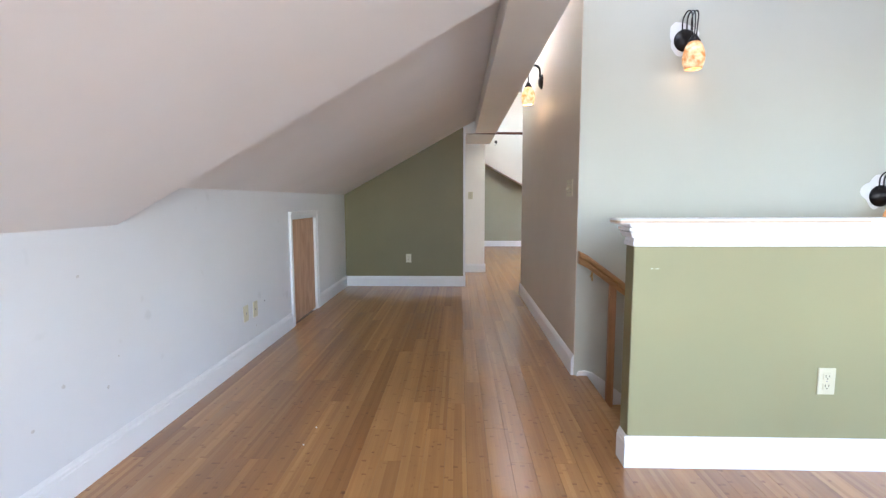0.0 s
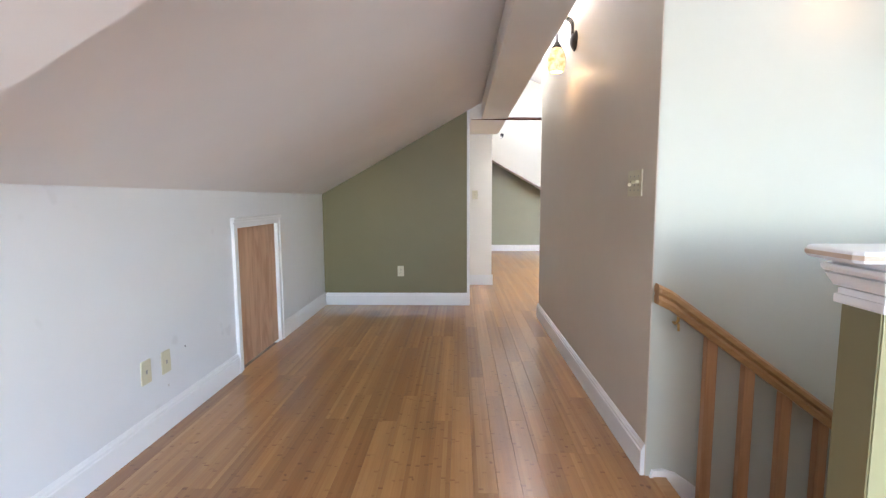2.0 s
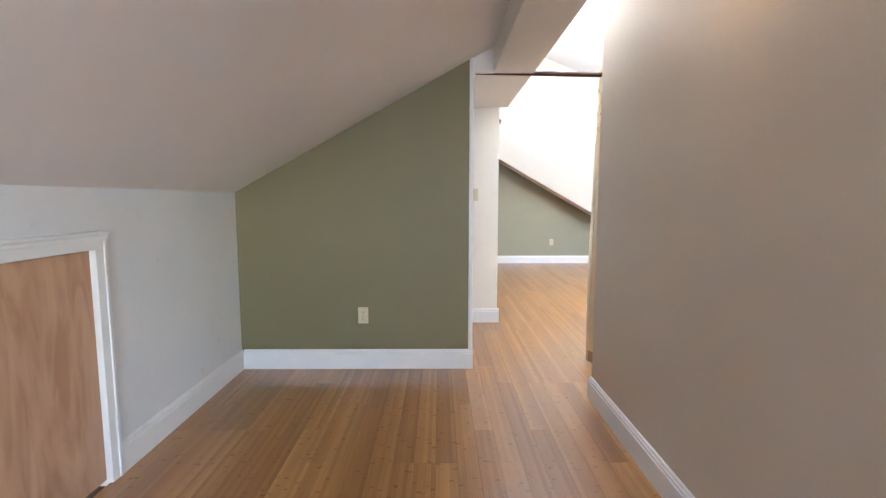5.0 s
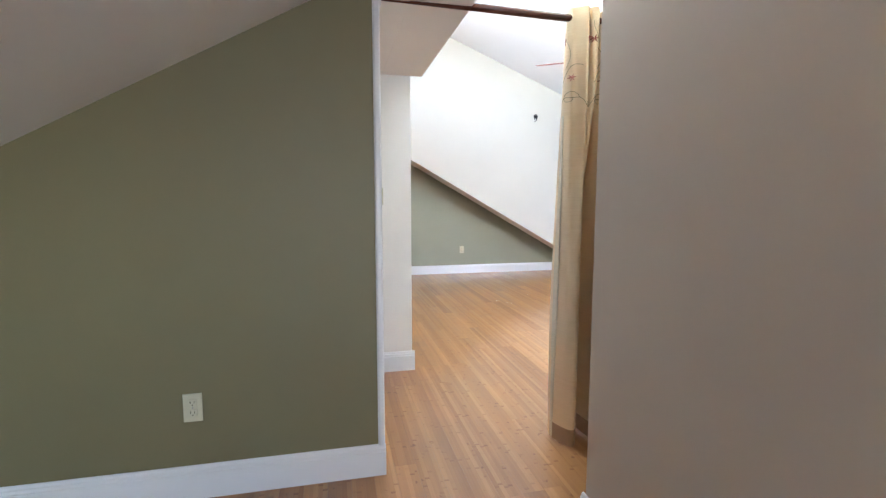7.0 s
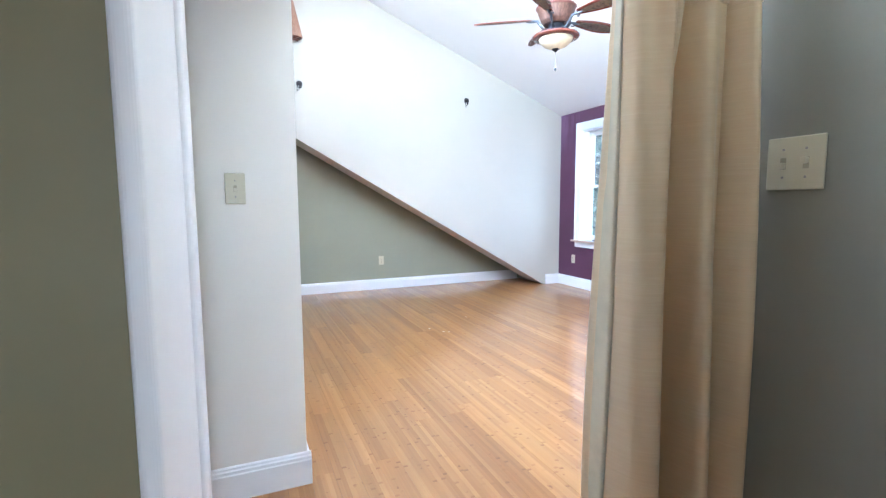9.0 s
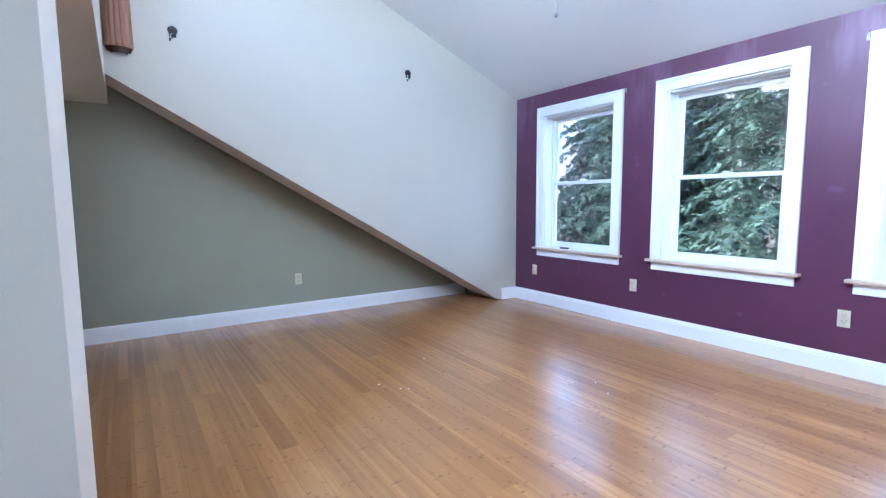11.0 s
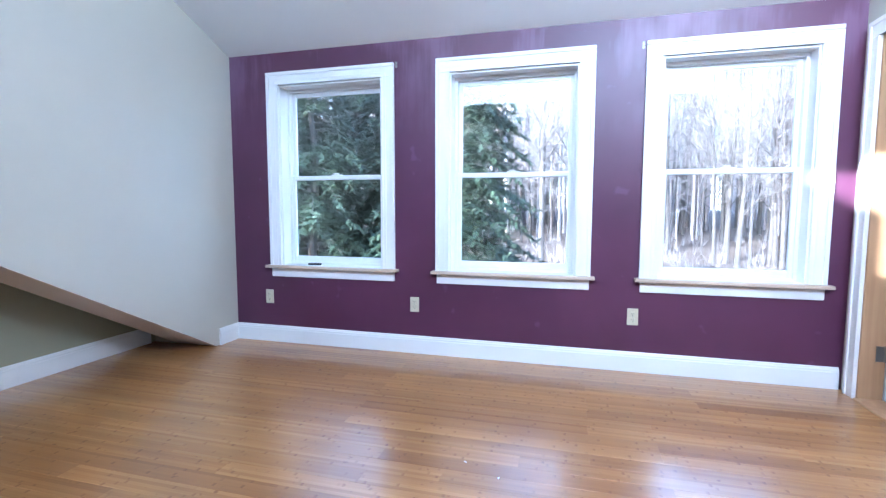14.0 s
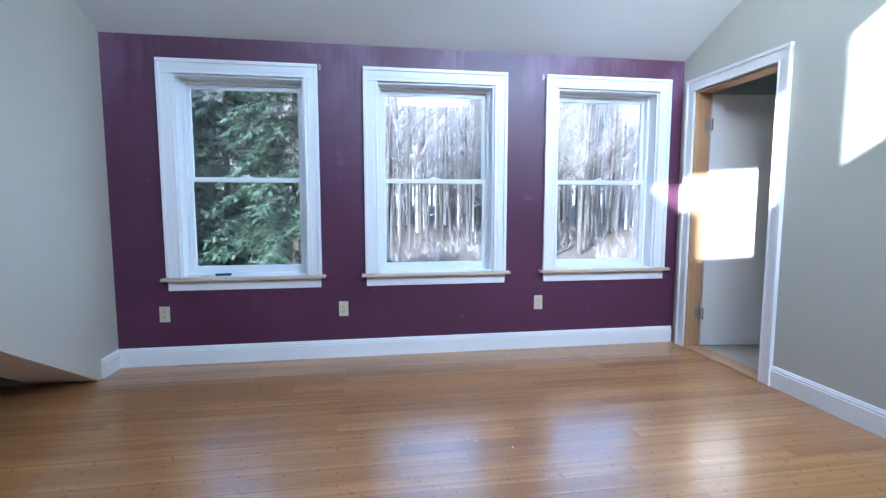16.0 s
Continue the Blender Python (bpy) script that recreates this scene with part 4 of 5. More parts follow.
def clip(at):
    ob = thing("curtain_bracket", at, "small steel curtain bracket beside the window", "bracket", "curtain brackets")
    part("plate", box(bmesh.new(), -0.004, 0, -0.008, 0.008, -0.022, 0.022, 0.001), STEEL, ob)
    part("hook", tube(bmesh.new(), [(-0.003, 0, 0.012), (-0.022, 0, 0.012), (-0.026, 0, 0.018)], 0.003, 6), STEEL, ob)
    part("hook", tube(bmesh.new(), [(-0.003, 0, -0.012), (-0.022, 0, -0.012), (-0.026, 0, -0.006)], 0.003, 6), STEEL, ob)


clip((EAST, 10.165, 2.165))
clip((EAST, 8.462, 2.16))


def putty_knife():
    ob = thing("putty_knife", (EAST + 0.03, 10.93, WIN_0 + 0.0012), "putty knife with a dark handle lying on the window sill", "tool", "", 8)
    part("handle", box(bmesh.new(), -0.012, 0.012, -0.09, 0.02, 0.0, 0.018, 0.006), plain("dark_handle", (0.03, 0.03, 0.035), 0.5), ob, "dark plastic handle")
    part("blade", prism(bmesh.new(), [(-0.008, 0.015), (0.008, 0.015), (0.028, 0.11), (-0.028, 0.11)], 2, 0.007, 0.009), plain("pale_blade", (0.6, 0.6, 0.6), 0.4, 0.6), ob, "pale blade")


def rag():
    bm = bmesh.new()
    bmesh.ops.create_grid(bm, x_segments=16, y_segments=22, size=1)
    for v in bm.verts:
        x, y = v.co.x, v.co.y
        v.co = Vector((0.028 * x * (1 + 0.2 * math.sin(4 * y)), 0.07 * y, 0.002 + 0.012 * max(0, 1 - x * x) * (0.5 + 0.5 * noise.noise(Vector((2.2 * x, 3 * y, 0.4))))))
    me = new("rag", mesh_from("rag", bm, PRIMER, True))
    me.matrix_world = pose(EAST + 0.03, 11.06, WIN_0 + 0.0012)
    sol = me.modifiers.new("thickness", "SOLIDIFY")
    sol.thickness = -0.002
    tagged(me, "crumpled white rag on the window sill", "rag")


putty_knife()
rag()


# ---- bathroom doorway ----
def doorway():
    ob = tagged(new("door_1"), "white panelled door, open into the bathroom, with hinges", "door", kind="structure")
    y = SOUTH
    for a, b, s in ((DOOR_0 - 0.088, DOOR_0 + 0.004, -1), (DOOR_1 - 0.004, DOOR_1 + 0.088, 1)):
        bm = box(bmesh.new(), a + 0.002, b - 0.002, y, y + 0.018, 0, DOOR_TOP - 0.0005, 0.003)
        o0, o1 = (a, a + 0.024) if s < 0 else (b - 0.024, b)
        box(bm, o0, o1, y, y + 0.027, 0, DOOR_TOP + 0.07, 0.004)
        i0, i1 = (b - 0.014, b) if s < 0 else (a, a + 0.014)
        box(bm, i0, i1, y, y + 0.022, 0, DOOR_TOP, 0.004)
        part("side_casing", bm, TRIM, ob)
    bm = box(bmesh.new(), DOOR_0 - 0.088, DOOR_1 + 0.088, y, y + 0.0185, DOOR_TOP, DOOR_TOP + 0.09, 0.003)
    box(bm, DOOR_0 - 0.09, DOOR_1 + 0.09, y, y + 0.0275, DOOR_TOP + 0.068, DOOR_TOP + 0.093, 0.004)
    box(bm, DOOR_0 - 0.01, DOOR_1 + 0.01, y, y + 0.0225, DOOR_TOP, DOOR_TOP + 0.014, 0.004)
    part("head_casing", bm, TRIM, ob)
    for a, b in ((DOOR_0 - 0.002, DOOR_0 + 0.016), (DOOR_1 - 0.016, DOOR_1 + 0.002)):
        part("jamb", boxes((a, b, y - 0.125, y - 0.001, 0, DOOR_TOP)), PINE_Z, ob, "bare pine jamb")
    part("head_jamb", boxes((DOOR_0 + 0.016, DOOR_1 - 0.016, y - 0.125, y - 0.001, DOOR_TOP - 0.016, DOOR_TOP + 0.002)), PINE_Z, ob, "bare pine jamb")
    part("threshold", box(bmesh.new(), DOOR_0 + 0.016, DOOR_1 - 0.016, y - 0.125, y + 0.02, -0.01, 0.012, 0.006), PINE_Z, ob, "bare pine threshold")
    # leaf, swung about a right angle into the bathroom
    turn = pose(DOOR_1 - 0.02, y - 0.122, 0.014, 0, 0, 180 + 83)
    leaf_bm = bmesh.new()
    w, hgt = 0.735, 2.02
    box(leaf_bm, 0, w, -0.012, 0.012, 0, hgt)
    st = 0.11
    for a, b, c, d in ((0, st, 0, hgt), (w - st, w, 0, hgt), (st, w - st, 0, 0.21), (st, w - st, 0.82, 0.95), (st, w - st, hgt - 0.12, hgt)):
        box(leaf_bm, a, b, -0.0175, 0.0175, c, d, 0.003)
    leaf_bm.transform(turn)
    part("leaf", leaf_bm, TRIM, ob, "white panelled door leaf")
    for z in (0.28, 1.80):
        bm = tube(bmesh.new(), [(DOOR_1 - 0.022, y - 0.118, z - 0.045), (DOOR_1 - 0.022, y - 0.118, z + 0.045)], 0.007, 10)
        box(bm, DOOR_1 - 0.0185, DOOR_1 - 0.0155, y - 0.115, y - 0.075, z - 0.045, z + 0.045)
        box(bm, DOOR_1 - 0.05, DOOR_1 - 0.02, y - 0.128, y - 0.122, z - 0.045, z + 0.045)
        part("hinge", bm, STEEL, ob, "tarnished steel hinge")


doorway()


# ---- ceiling fan ----
def ceiling_fan(x, y, low):
    roof = shed(x)
    ob = thing("ceiling_fan", (x, y, low), "ceiling fan with carved leaf blades and an alabaster bowl", "ceiling fan")
    part("canopy", lathe(bmesh.new(), [(0.0, roof - low + 0.03), (0.075, roof - low + 0.03), (0.07, roof - low - 0.03), (0.03, roof - low - 0.075), (0.0, roof - low - 0.075)], 28), PEWTER, ob, "", True)
    part("down_rod", tube(bmesh.new(), [(0, 0, 0.36), (0, 0, roof - low - 0.06)], 0.013, 12), PEWTER, ob, "", True)
    rattan = wood("woven_rattan", (0.055, 0.024, 0.016), (0.2, 0.1, 0.068), 2, 0.5, 2.0)
    prof = [(0.0, 0.375), (0.05, 0.37), (0.075, 0.34), (0.15, 0.325), (0.155, 0.31), (0.12, 0.215), (0.10, 0.19), (0.0, 0.19)]
    motor = part("motor", lathe(bmesh.new(), prof, 40), rattan, ob, "ribbed brown motor housing")
    part("rim", lathe(bmesh.new(), [(0.10, 0.322), (0.157, 0.326), (0.163, 0.318), (0.155, 0.306), (0.10, 0.306)], 40), plain("red_brown", (0.17, 0.06, 0.045), 0.4), motor, "red brown rim", True)
    part("switch_housing", lathe(bmesh.new(), [(0.0, 0.192), (0.062, 0.192), (0.058, 0.15), (0.07, 0.125), (0.0, 0.125)], 28), PEWTER, ob, "blue grey housing", True)
    redwood = wood("carved_red_wood", (0.12, 0.028, 0.02), (0.26, 0.075, 0.05), 0, 0.16, 0.7)
    part("light_rim", lathe(bmesh.new(), [(0.0, 0.13), (0.09, 0.13), (0.178, 0.105), (0.19, 0.092), (0.182, 0.082), (0.14, 0.078), (0.0, 0.09)], 40), redwood, ob, "carved red brown rim", True)
    part("bowl", lathe(bmesh.new(), [(0.142, 0.082), (0.128, 0.055), (0.095, 0.024), (0.05, 0.003), (0.02, -0.004), (0.0, -0.005)], 40), ALABASTER, ob, "cream alabaster glass bowl", True)
    part("finial", lathe(bmesh.new(), [(0.0, 0.004), (0.03, 0.0), (0.028, -0.008), (0.014, -0.018), (0.006, -0.026), (0.0, -0.028)], 18), BRONZE, ob, "", True)
    chain = part("pull_chain", tube(bmesh.new(), [(0, 0, -0.025), (0.001, 0, -0.15)], 0.0022, 6), STEEL, ob)
    part("pull", lathe(bmesh.new(), [(0.0, -0.142), (0.008, -0.15), (0.011, -0.162), (0.006, -0.174), (0.0, -0.176)], 12), PEWTER, chain, "", True)
    carved = plain("carved_inlay", (0.13, 0.085, 0.055), 0.6, spread=0.6, scale=55, relief=0.9)
    for k in range(5):
        turn = pose(0, 0, 0.235, 0, 0, 72 * k + 74) @ pose(0, 0, 0, -14, 0, 0)
        out = []
        for i in range(25):
            u = i / 24
            wdt = 0.082 * (math.sin(math.pi * min(1, 0.12 + 0.88 * u)) ** 0.55) * (0.62 + 0.38 * u)
            out.append((0.20 + 0.47 * u, wdt))
        ring = out + [(x, -w) for x, w in reversed(out)]
        ring = [p for i, p in enumerate(ring) if i == 0 or (abs(p[0] - ring[i - 1][0]) + abs(p[1] - ring[i - 1][1])) > 1e-4]
        bm = prism(bmesh.new(), ring, 2, -0.004, 0.004)
        bm.transform(turn)
        blade = part("blade", bm, redwood, ob, "red brown leaf-shaped blade")
        bm = prism(bmesh.new(), [(0.435 + (x - 0.435) * 0.84, w * 0.66) for x, w in ring], 2, -0.0055, 0.0055)
        bm.transform(turn)
        part("inlay", bm, carved, blade, "carved leaf inlay")
        bm = tube(bmesh.new(), [(0.055, 0, -0.075), (0.09, 0, -0.085), (0.12, 0, -0.05), (0.15, 0, -0.008), (0.2, 0.0, -0.008), (0.24, 0, -0.008)], [0.011, 0.01, 0.009, 0.01, 0.012, 0.006], 8)
        tube(bm, [(0.19, 0, -0.012), (0.205, 0.02, -0.02), (0.19, 0.034, -0.022), (0.178, 0.024, -0.02)], 0.005, 6)
        bm.transform(pose(0, 0, 0.235, 0, 0, 72 * k + 74))
        part("blade_iron", bm, PEWTER, ob, "scrolled blue grey blade iron", True)


ceiling_fan(2.965, 9.43, 2.40)


def wall_lantern(x, low, wide, narrow, tall):
    """A half-round shade of bowed slats on the gable wall, open below."""
    ob = thing("wall_lantern", (x, NORTH, low), "half-round brown wooden lantern hung high on the gable wall", "wall lantern", "wooden lanterns on the gable")
    slats = 7
    for k in range(slats):
        a0, a1 = math.pi * k / slats, math.pi * (k + 1) / slats
        bm = bmesh.new()
        cols = []
        for i in range(5):
            a = a0 + (a1 - a0) * (0.04 + 0.92 * i / 4)
            bow = 1 + 0.09 * math.sin(math.pi * i / 4)
            cols.append([[bm.verts.new(((wide + (narrow - wide) * t) * s * bow * math.cos(a), -(wide + (narrow - wide) * t) * 0.8 * s * bow * math.sin(a) - 0.002, tall * t)) for t in (0, 0.5, 1)] for s in (1.0, 0.93)])
        for c0, c1 in zip(cols, cols[1:]):
            for side in (0, 1):
                for t in (0, 1):
                    bm.faces.new((c0[side][t], c1[side][t], c1[side][t + 1], c0[side][t + 1]))
            bm.faces.new((c0[0][0], c1[0][0], c1[1][0], c0[1][0]))
            bm.faces.new((c0[0][2], c1[0][2], c1[1][2], c0[1][2]))
        for c in (cols[0], cols[-1]):
            for t in (0, 1):
                bm.faces.new((c[0][t], c[0][t + 1], c[1][t + 1], c[1][t]))
        bmesh.ops.recalc_face_normals(bm, faces=bm.faces)
        part("slat", bm, SHADE_WOOD, ob)
    for r, z in ((0.98, -0.012), (0.8, -0.026), (0.62, -0.04)):
        ring = [(wide * r * math.cos(math.pi * i / 16), -wide * 0.8 * r * math.sin(math.pi * i / 16) - 0.001) for i in range(17)]
        inner = [(p * 0.86, q * 0.86) for p, q in reversed(ring)]
        part("rim", prism(bmesh.new(), ring + inner, 2, z, z + 0.014), CHERRY, ob, "dark stepped rim")
    part("back_board", boxes((-narrow, narrow, -0.012, 0, -0.03, tall)), CHERRY, ob)


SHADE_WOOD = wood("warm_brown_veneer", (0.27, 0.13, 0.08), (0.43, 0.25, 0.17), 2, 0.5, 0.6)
wall_lantern(1.125, 2.935, 0.11, 0.02, 0.42)
wall_lantern(0.845, 2.27, 0.085, 0.075, 0.55)


def junction_box(x, z):
    ob = thing("junction_box", (x, NORTH, z), "open electrical box with loose wires in the wall", "electrical box", "open electrical boxes")
    part("box_ring", lathe(bmesh.new(), [(0.0, -0.004), (0.028, -0.004), (0.034, -0.0015), (0.034, 0.0)], 20, (0, 0, 0.02), 1), SLOT, ob, "dark opening")
    part("box_ring", box(bmesh.new(), -0.024, 0.024, -0.006, 0.0, -0.028, 0.03, 0.004), BRONZE, ob, "dark bracket")
    part("wire", tube(bmesh.new(), [(0.006, -0.003, 0.0), (0.012, -0.03, -0.012), (0.0, -0.042, -0.035), (-0.01, -0.03, -0.05)], 0.003, 6), SLOT, ob, "black wire")
    part("wire", tube(bmesh.new(), [(-0.006, -0.003, 0.0), (-0.015, -0.025, -0.02), (-0.022, -0.03, -0.052)], 0.003, 6), PRIMER, ob, "white wire")
    part("wire_nut", lathe(bmesh.new(), [(0.004, -0.066), (0.007, -0.052), (0.006, -0.045), (0.0, -0.045)], 10, (-0.022, -0.03, 0)), SLOT, ob)


junction_box(3.225, 2.412)
junction_box(1.19, 2.435)

# ---- outside ----
def ground_material():
    m, n, l, b = material("leaf_litter")
    t = noise_tex(n, l, 3.0, 8, 0.7, source="Position")
    l.new(ramp(n, l, t.outputs[0], [(0.3, (0.04, 0.03, 0.023)), (0.5, (0.10, 0.075, 0.058)), (0.7, (0.2, 0.16, 0.125))]), b.inputs["Base Color"])
    b.inputs["Roughness"].default_value = 0.95
    bump(n, l, b, t.outputs[0], 0.8, 0.05)
    return m


GROUND_Z = -3.1


def ground_at(x, y):
    far = max(0.0, x - 12.0)
    return GROUND_Z + min(4.0, 0.085 * far) + 0.25 * noise.noise(Vector((x * 0.15, y * 0.15, 0)))


def ground():
    bm = bmesh.new()
    xs = [-400, -60, -20, -5, 4, 8, 12, 16, 20, 25, 30, 36, 44, 54, 70, 100, 400]
    ys = [-400, -60, -30, -20, -12, -6, 0, 5, 10, 15, 20, 26, 34, 46, 70, 400]
    grid = [[bm.verts.new((x, y, ground_at(x, y))) for x in xs] for y in ys]
    for j in range(len(ys) - 1):
        for i in range(len(xs) - 1):
            bm.faces.new((grid[j][i], grid[j][i + 1], grid[j + 1][i + 1], grid[j + 1][i]))
    setting("ground", bm, ground_material(), "forest floor covered with dry brown leaves", "ground")


ground()


def leaf_material(name, dark, light):
    m, n, l, b = material(name)
    rnd = n.new("ShaderNodeNewGeometry").outputs["Random Per Island"]
    l.new(ramp(n, l, rnd, [(0.0, dark), (1.0, light)]), b.inputs["Base Color"])
    b.inputs["Roughness"].default_value = 0.6
    return m


NEEDLE = leaf_material("hemlock_needles", (0.012, 0.03, 0.022), (0.056, 0.088, 0.048))
BARK = plain("grey_bark", (0.08, 0.072, 0.068), 0.9, spread=0.5, scale=5, relief=0.8)
# Distance haze is put into this colour: far twigs paler than TWIG.
HAZE_TWIG = plain("haze_paled_twigs", (0.36, 0.34, 0.345), 0.9, spread=0.3, scale=0.6, relief=0)
TWIG = plain("grey_brown_twigs", (0.24, 0.222, 0.222), 0.9, spread=0.3, scale=9, relief=0)


def quick_mesh(name, verts, faces, mat):
    me = bpy.data.meshes.new(name)
    me.from_pydata(verts, [], faces)
    me.update()
    me.materials.append(mat)
    return me


def conifer(height, spread, seed):
    """A hemlock: tapered trunk, drooping boughs that carry flat sprays of small needled twigs."""
    rng = random.Random(seed)
    ob = thing("hemlock_tree", (0, 0, 0), "dense dark green hemlock with drooping boughs", "tree", "hemlocks outside the windows")
    part("trunk", tube(bmesh.new(), [(0.05 * math.sin(k), 0.05 * math.cos(2 * k), height * k / 8) for k in range(9)], [0.17 * (1 - 0.11 * k) for k in range(9)], 8), BARK, ob)
    verts, faces = [], []
    boughs = bmesh.new()
    z = 0.35
    while z < height - 0.15:
        reach = spread * (1 - z / height) ** 0.6 + 0.15
        for b in range(rng.randint(6, 8)):
            a = rng.random() * 2 * math.pi
            length = reach * (0.65 + 0.5 * rng.random())
            out = Vector((math.cos(a), math.sin(a), 0))
            lift = 0.1 + 0.2 * rng.random()
            pts = [Vector((0, 0, z)) + out * (length * t) + Vector((0, 0, length * (lift * t - 0.52 * t * t))) for t in (0, 0.25, 0.5, 0.75, 1)]
            tube(boughs, pts, [0.018, 0.014, 0.01, 0.006, 0.003], 4)
            side = Vector((-out.y, out.x, 0))
            count = int(9 + 13 * length)
            for k in range(count):
                t = 0.16 + 0.84 * (k + rng.random()) / count
                i = min(3, int(t * 4))
                base = pts[i].lerp(pts[i + 1], t * 4 - i)
                for s in (-1, 1):
                    tw = (0.36 * (1.15 - t) + 0.09) * (0.55 + 0.7 * rng.random())
                    way = (side * s * (0.4 + 0.8 * rng.random()) + out * (0.1 + 0.9 * rng.random()) + Vector((0, 0, rng.gauss(-0.3, 0.38)))).normalized()
                    m = 6
                    across = way.cross(Vector((rng.gauss(0, 0.4), rng.gauss(0, 0.4), 1))).normalized()
                    for q in range(m):
                        f = (q + 0.6) / m
                        p = base + way * (tw * f) + Vector((0, 0, -0.10 * tw * f * f))
                        for w in (-1, 1):
                            n0 = len(verts)
                            tip = p + (across * w * (0.056 * (1.1 - 0.6 * f)) + way * 0.032 + Vector((0, 0, -0.012 + 0.02 * (rng.random() - 0.5))))
                            d = way * 0.0165
                            verts.extend((p - d, p + d, tip))
                            faces.append((n0, n0 + 1, n0 + 2))
        z += 0.17 + 0.05 * rng.random()
    part("boughs", boughs, BARK, ob)
    crown = new("crown", quick_mesh("crown", verts, faces, NEEDLE))
    crown.parent = ob
    return ob


def bare_tree(height, seed):
    """A leafless tree: trunk, limbs, and fine twigs."""
    rng = random.Random(seed)
    ob = thing("bare_tree", (0, 0, 0), "tall leafless grey tree in the woods", "tree", "bare trees")
    lean = (rng.random() - 0.5) * 0.1
    pts = [Vector((lean * height * t * t + 0.08 * math.sin(5 * t + seed), 0.08 * math.cos(4 * t + seed), height * t)) for t in [k / 10 for k in range(11)]]
    r0 = 0.05 + 0.06 * rng.random()
    part("trunk", tube(bmesh.new(), pts, [r0 * (1 - 0.085 * k) for k in range(11)], 8), BARK, ob)
    limbs = bmesh.new()
    verts, faces = [], []

    def twigs(p, way, length, depth):
        for _ in range(5 if depth else 3):
            w = (way + Vector((rng.gauss(0, 0.6), rng.gauss(0, 0.6), rng.gauss(0.15, 0.4)))).normalized()
            q = p + w * length * (0.5 + rng.random() * 0.6)
            s = w.cross(Vector((rng.random(), rng.random(), rng.random()))).normalized() * (0.004 + 0.005 * depth)
            n0 = len(verts)
            verts.extend((p - s, p + s, q))
            faces.append((n0, n0 + 1, n0 + 2))
            if depth:
                for f in (0.35, 0.6, 0.85):
                    twigs(p.lerp(q, f), w, length * 0.5, depth - 1)
    for k in range(28):
        t = 0.2 + 0.78 * (k + rng.random()) / 28
        i = min(9, int(t * 10))
        base = pts[i].lerp(pts[i + 1], t * 10 - i)
        a = rng.random() * 2 * math.pi
        length = (1.1 - t) * height * 0.32 * (0.5 + 0.7 * rng.random()) + 0.3
        way = Vector((math.cos(a), math.sin(a), 0.5 + 0.6 * rng.random())).normalized()
        lp = [base + way * length * f + Vector((rng.gauss(0, 0.04), rng.gauss(0, 0.04), 0.12 * length * f * f)) for f in (0, 0.33, 0.66, 1)]
        tube(limbs, lp, [r0 * 0.2 * (1.1 - t) + 0.005, r0 * 0.14 * (1.1 - t) + 0.004, 0.005, 0.003], 5)
        for f in (1, 2, 3):
            twigs(lp[f], way, length * 0.4, 1)
    part("limbs", limbs, BARK, ob)
    crown = new("twigs", quick_mesh("twigs", verts, faces, TWIG))
    crown.parent = ob
    return ob


hem = [conifer(9.4, 2.3, 11), conifer(8.6, 2.3, 12)]
spots = [(11.0, 11.25, 0), (11.7, 15.0, 1), (10.0, 17.4, 0), (13.6, 13.3, 0), (13.0, 16.8, 0), (9.3, 20.2, 1), (14.6, 15.2, 1)]
for k, (x, y, which) in enumerate(spots):
    m = pose(x, y, ground_at(x, y) - 0.1, 0, 0, 67 * k)
    if k < 2:
        hem[which].matrix_world = m
    else:
        copy_thing(hem[which], m)

bare = [bare_tree(13.5, 21), bare_tree(11.5, 22), bare_tree(15.0, 23), bare_tree(10.0, 24)]
rng = random.Random(5)
count = 0
while count < 175:
    x, y = 24 + 24 * rng.random() ** 0.8, -14 + 42 * rng.random()
    if y > 0.36 * (x - 1) + 8.2 and x < 26:
        continue
    m = pose(x, y, ground_at(x, y) - 0.1, 0, 0, 360 * rng.random()) @ Matrix.Scale(0.9 + 0.4 * rng.random(), 4)
    if count < 4:
        bare[count].matrix_world = m
    else:
        copy_thing(bare[count % 4], m)
    count += 1


def far_woods():
    rng = random.Random(9)
    verts, faces = [], []
    for _ in range(1300):
        x, y = 36 + 40 * rng.random(), -45 + 110 * rng.random()
        z, h, r = ground_at(x, y) - 0.2, 9 + 11 * rng.random(), 0.05 + 0.1 * rng.random()
        n0 = len(verts)
        for zz, rr in ((z, r), (z + h, r * 0.3)):
            for a in range(4):
                verts.append((x + rr * math.cos(a * 1.571), y + rr * math.sin(a * 1.571), zz))
        for a in range(4):
            faces.append((n0 + a, n0 + (a + 1) % 4, n0 + 4 + (a + 1) % 4, n0 + 4 + a))
        for _ in range(30):
            t = 0.12 + 0.88 * rng.random()
            p = Vector((x, y, z + h * t))
            q = p + Vector((rng.gauss(0, 1), rng.gauss(0, 1), 0.5 + rng.random())) * (1.5 * (1.25 - t))
            n0 = len(verts)
            verts.extend((p + Vector((0, 0, 0.038)), p - Vector((0, 0, 0.038)), q))
            faces.append((n0, n0 + 1, n0 + 2))
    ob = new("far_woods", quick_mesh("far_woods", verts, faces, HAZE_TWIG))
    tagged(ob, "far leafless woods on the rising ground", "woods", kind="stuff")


far_woods()


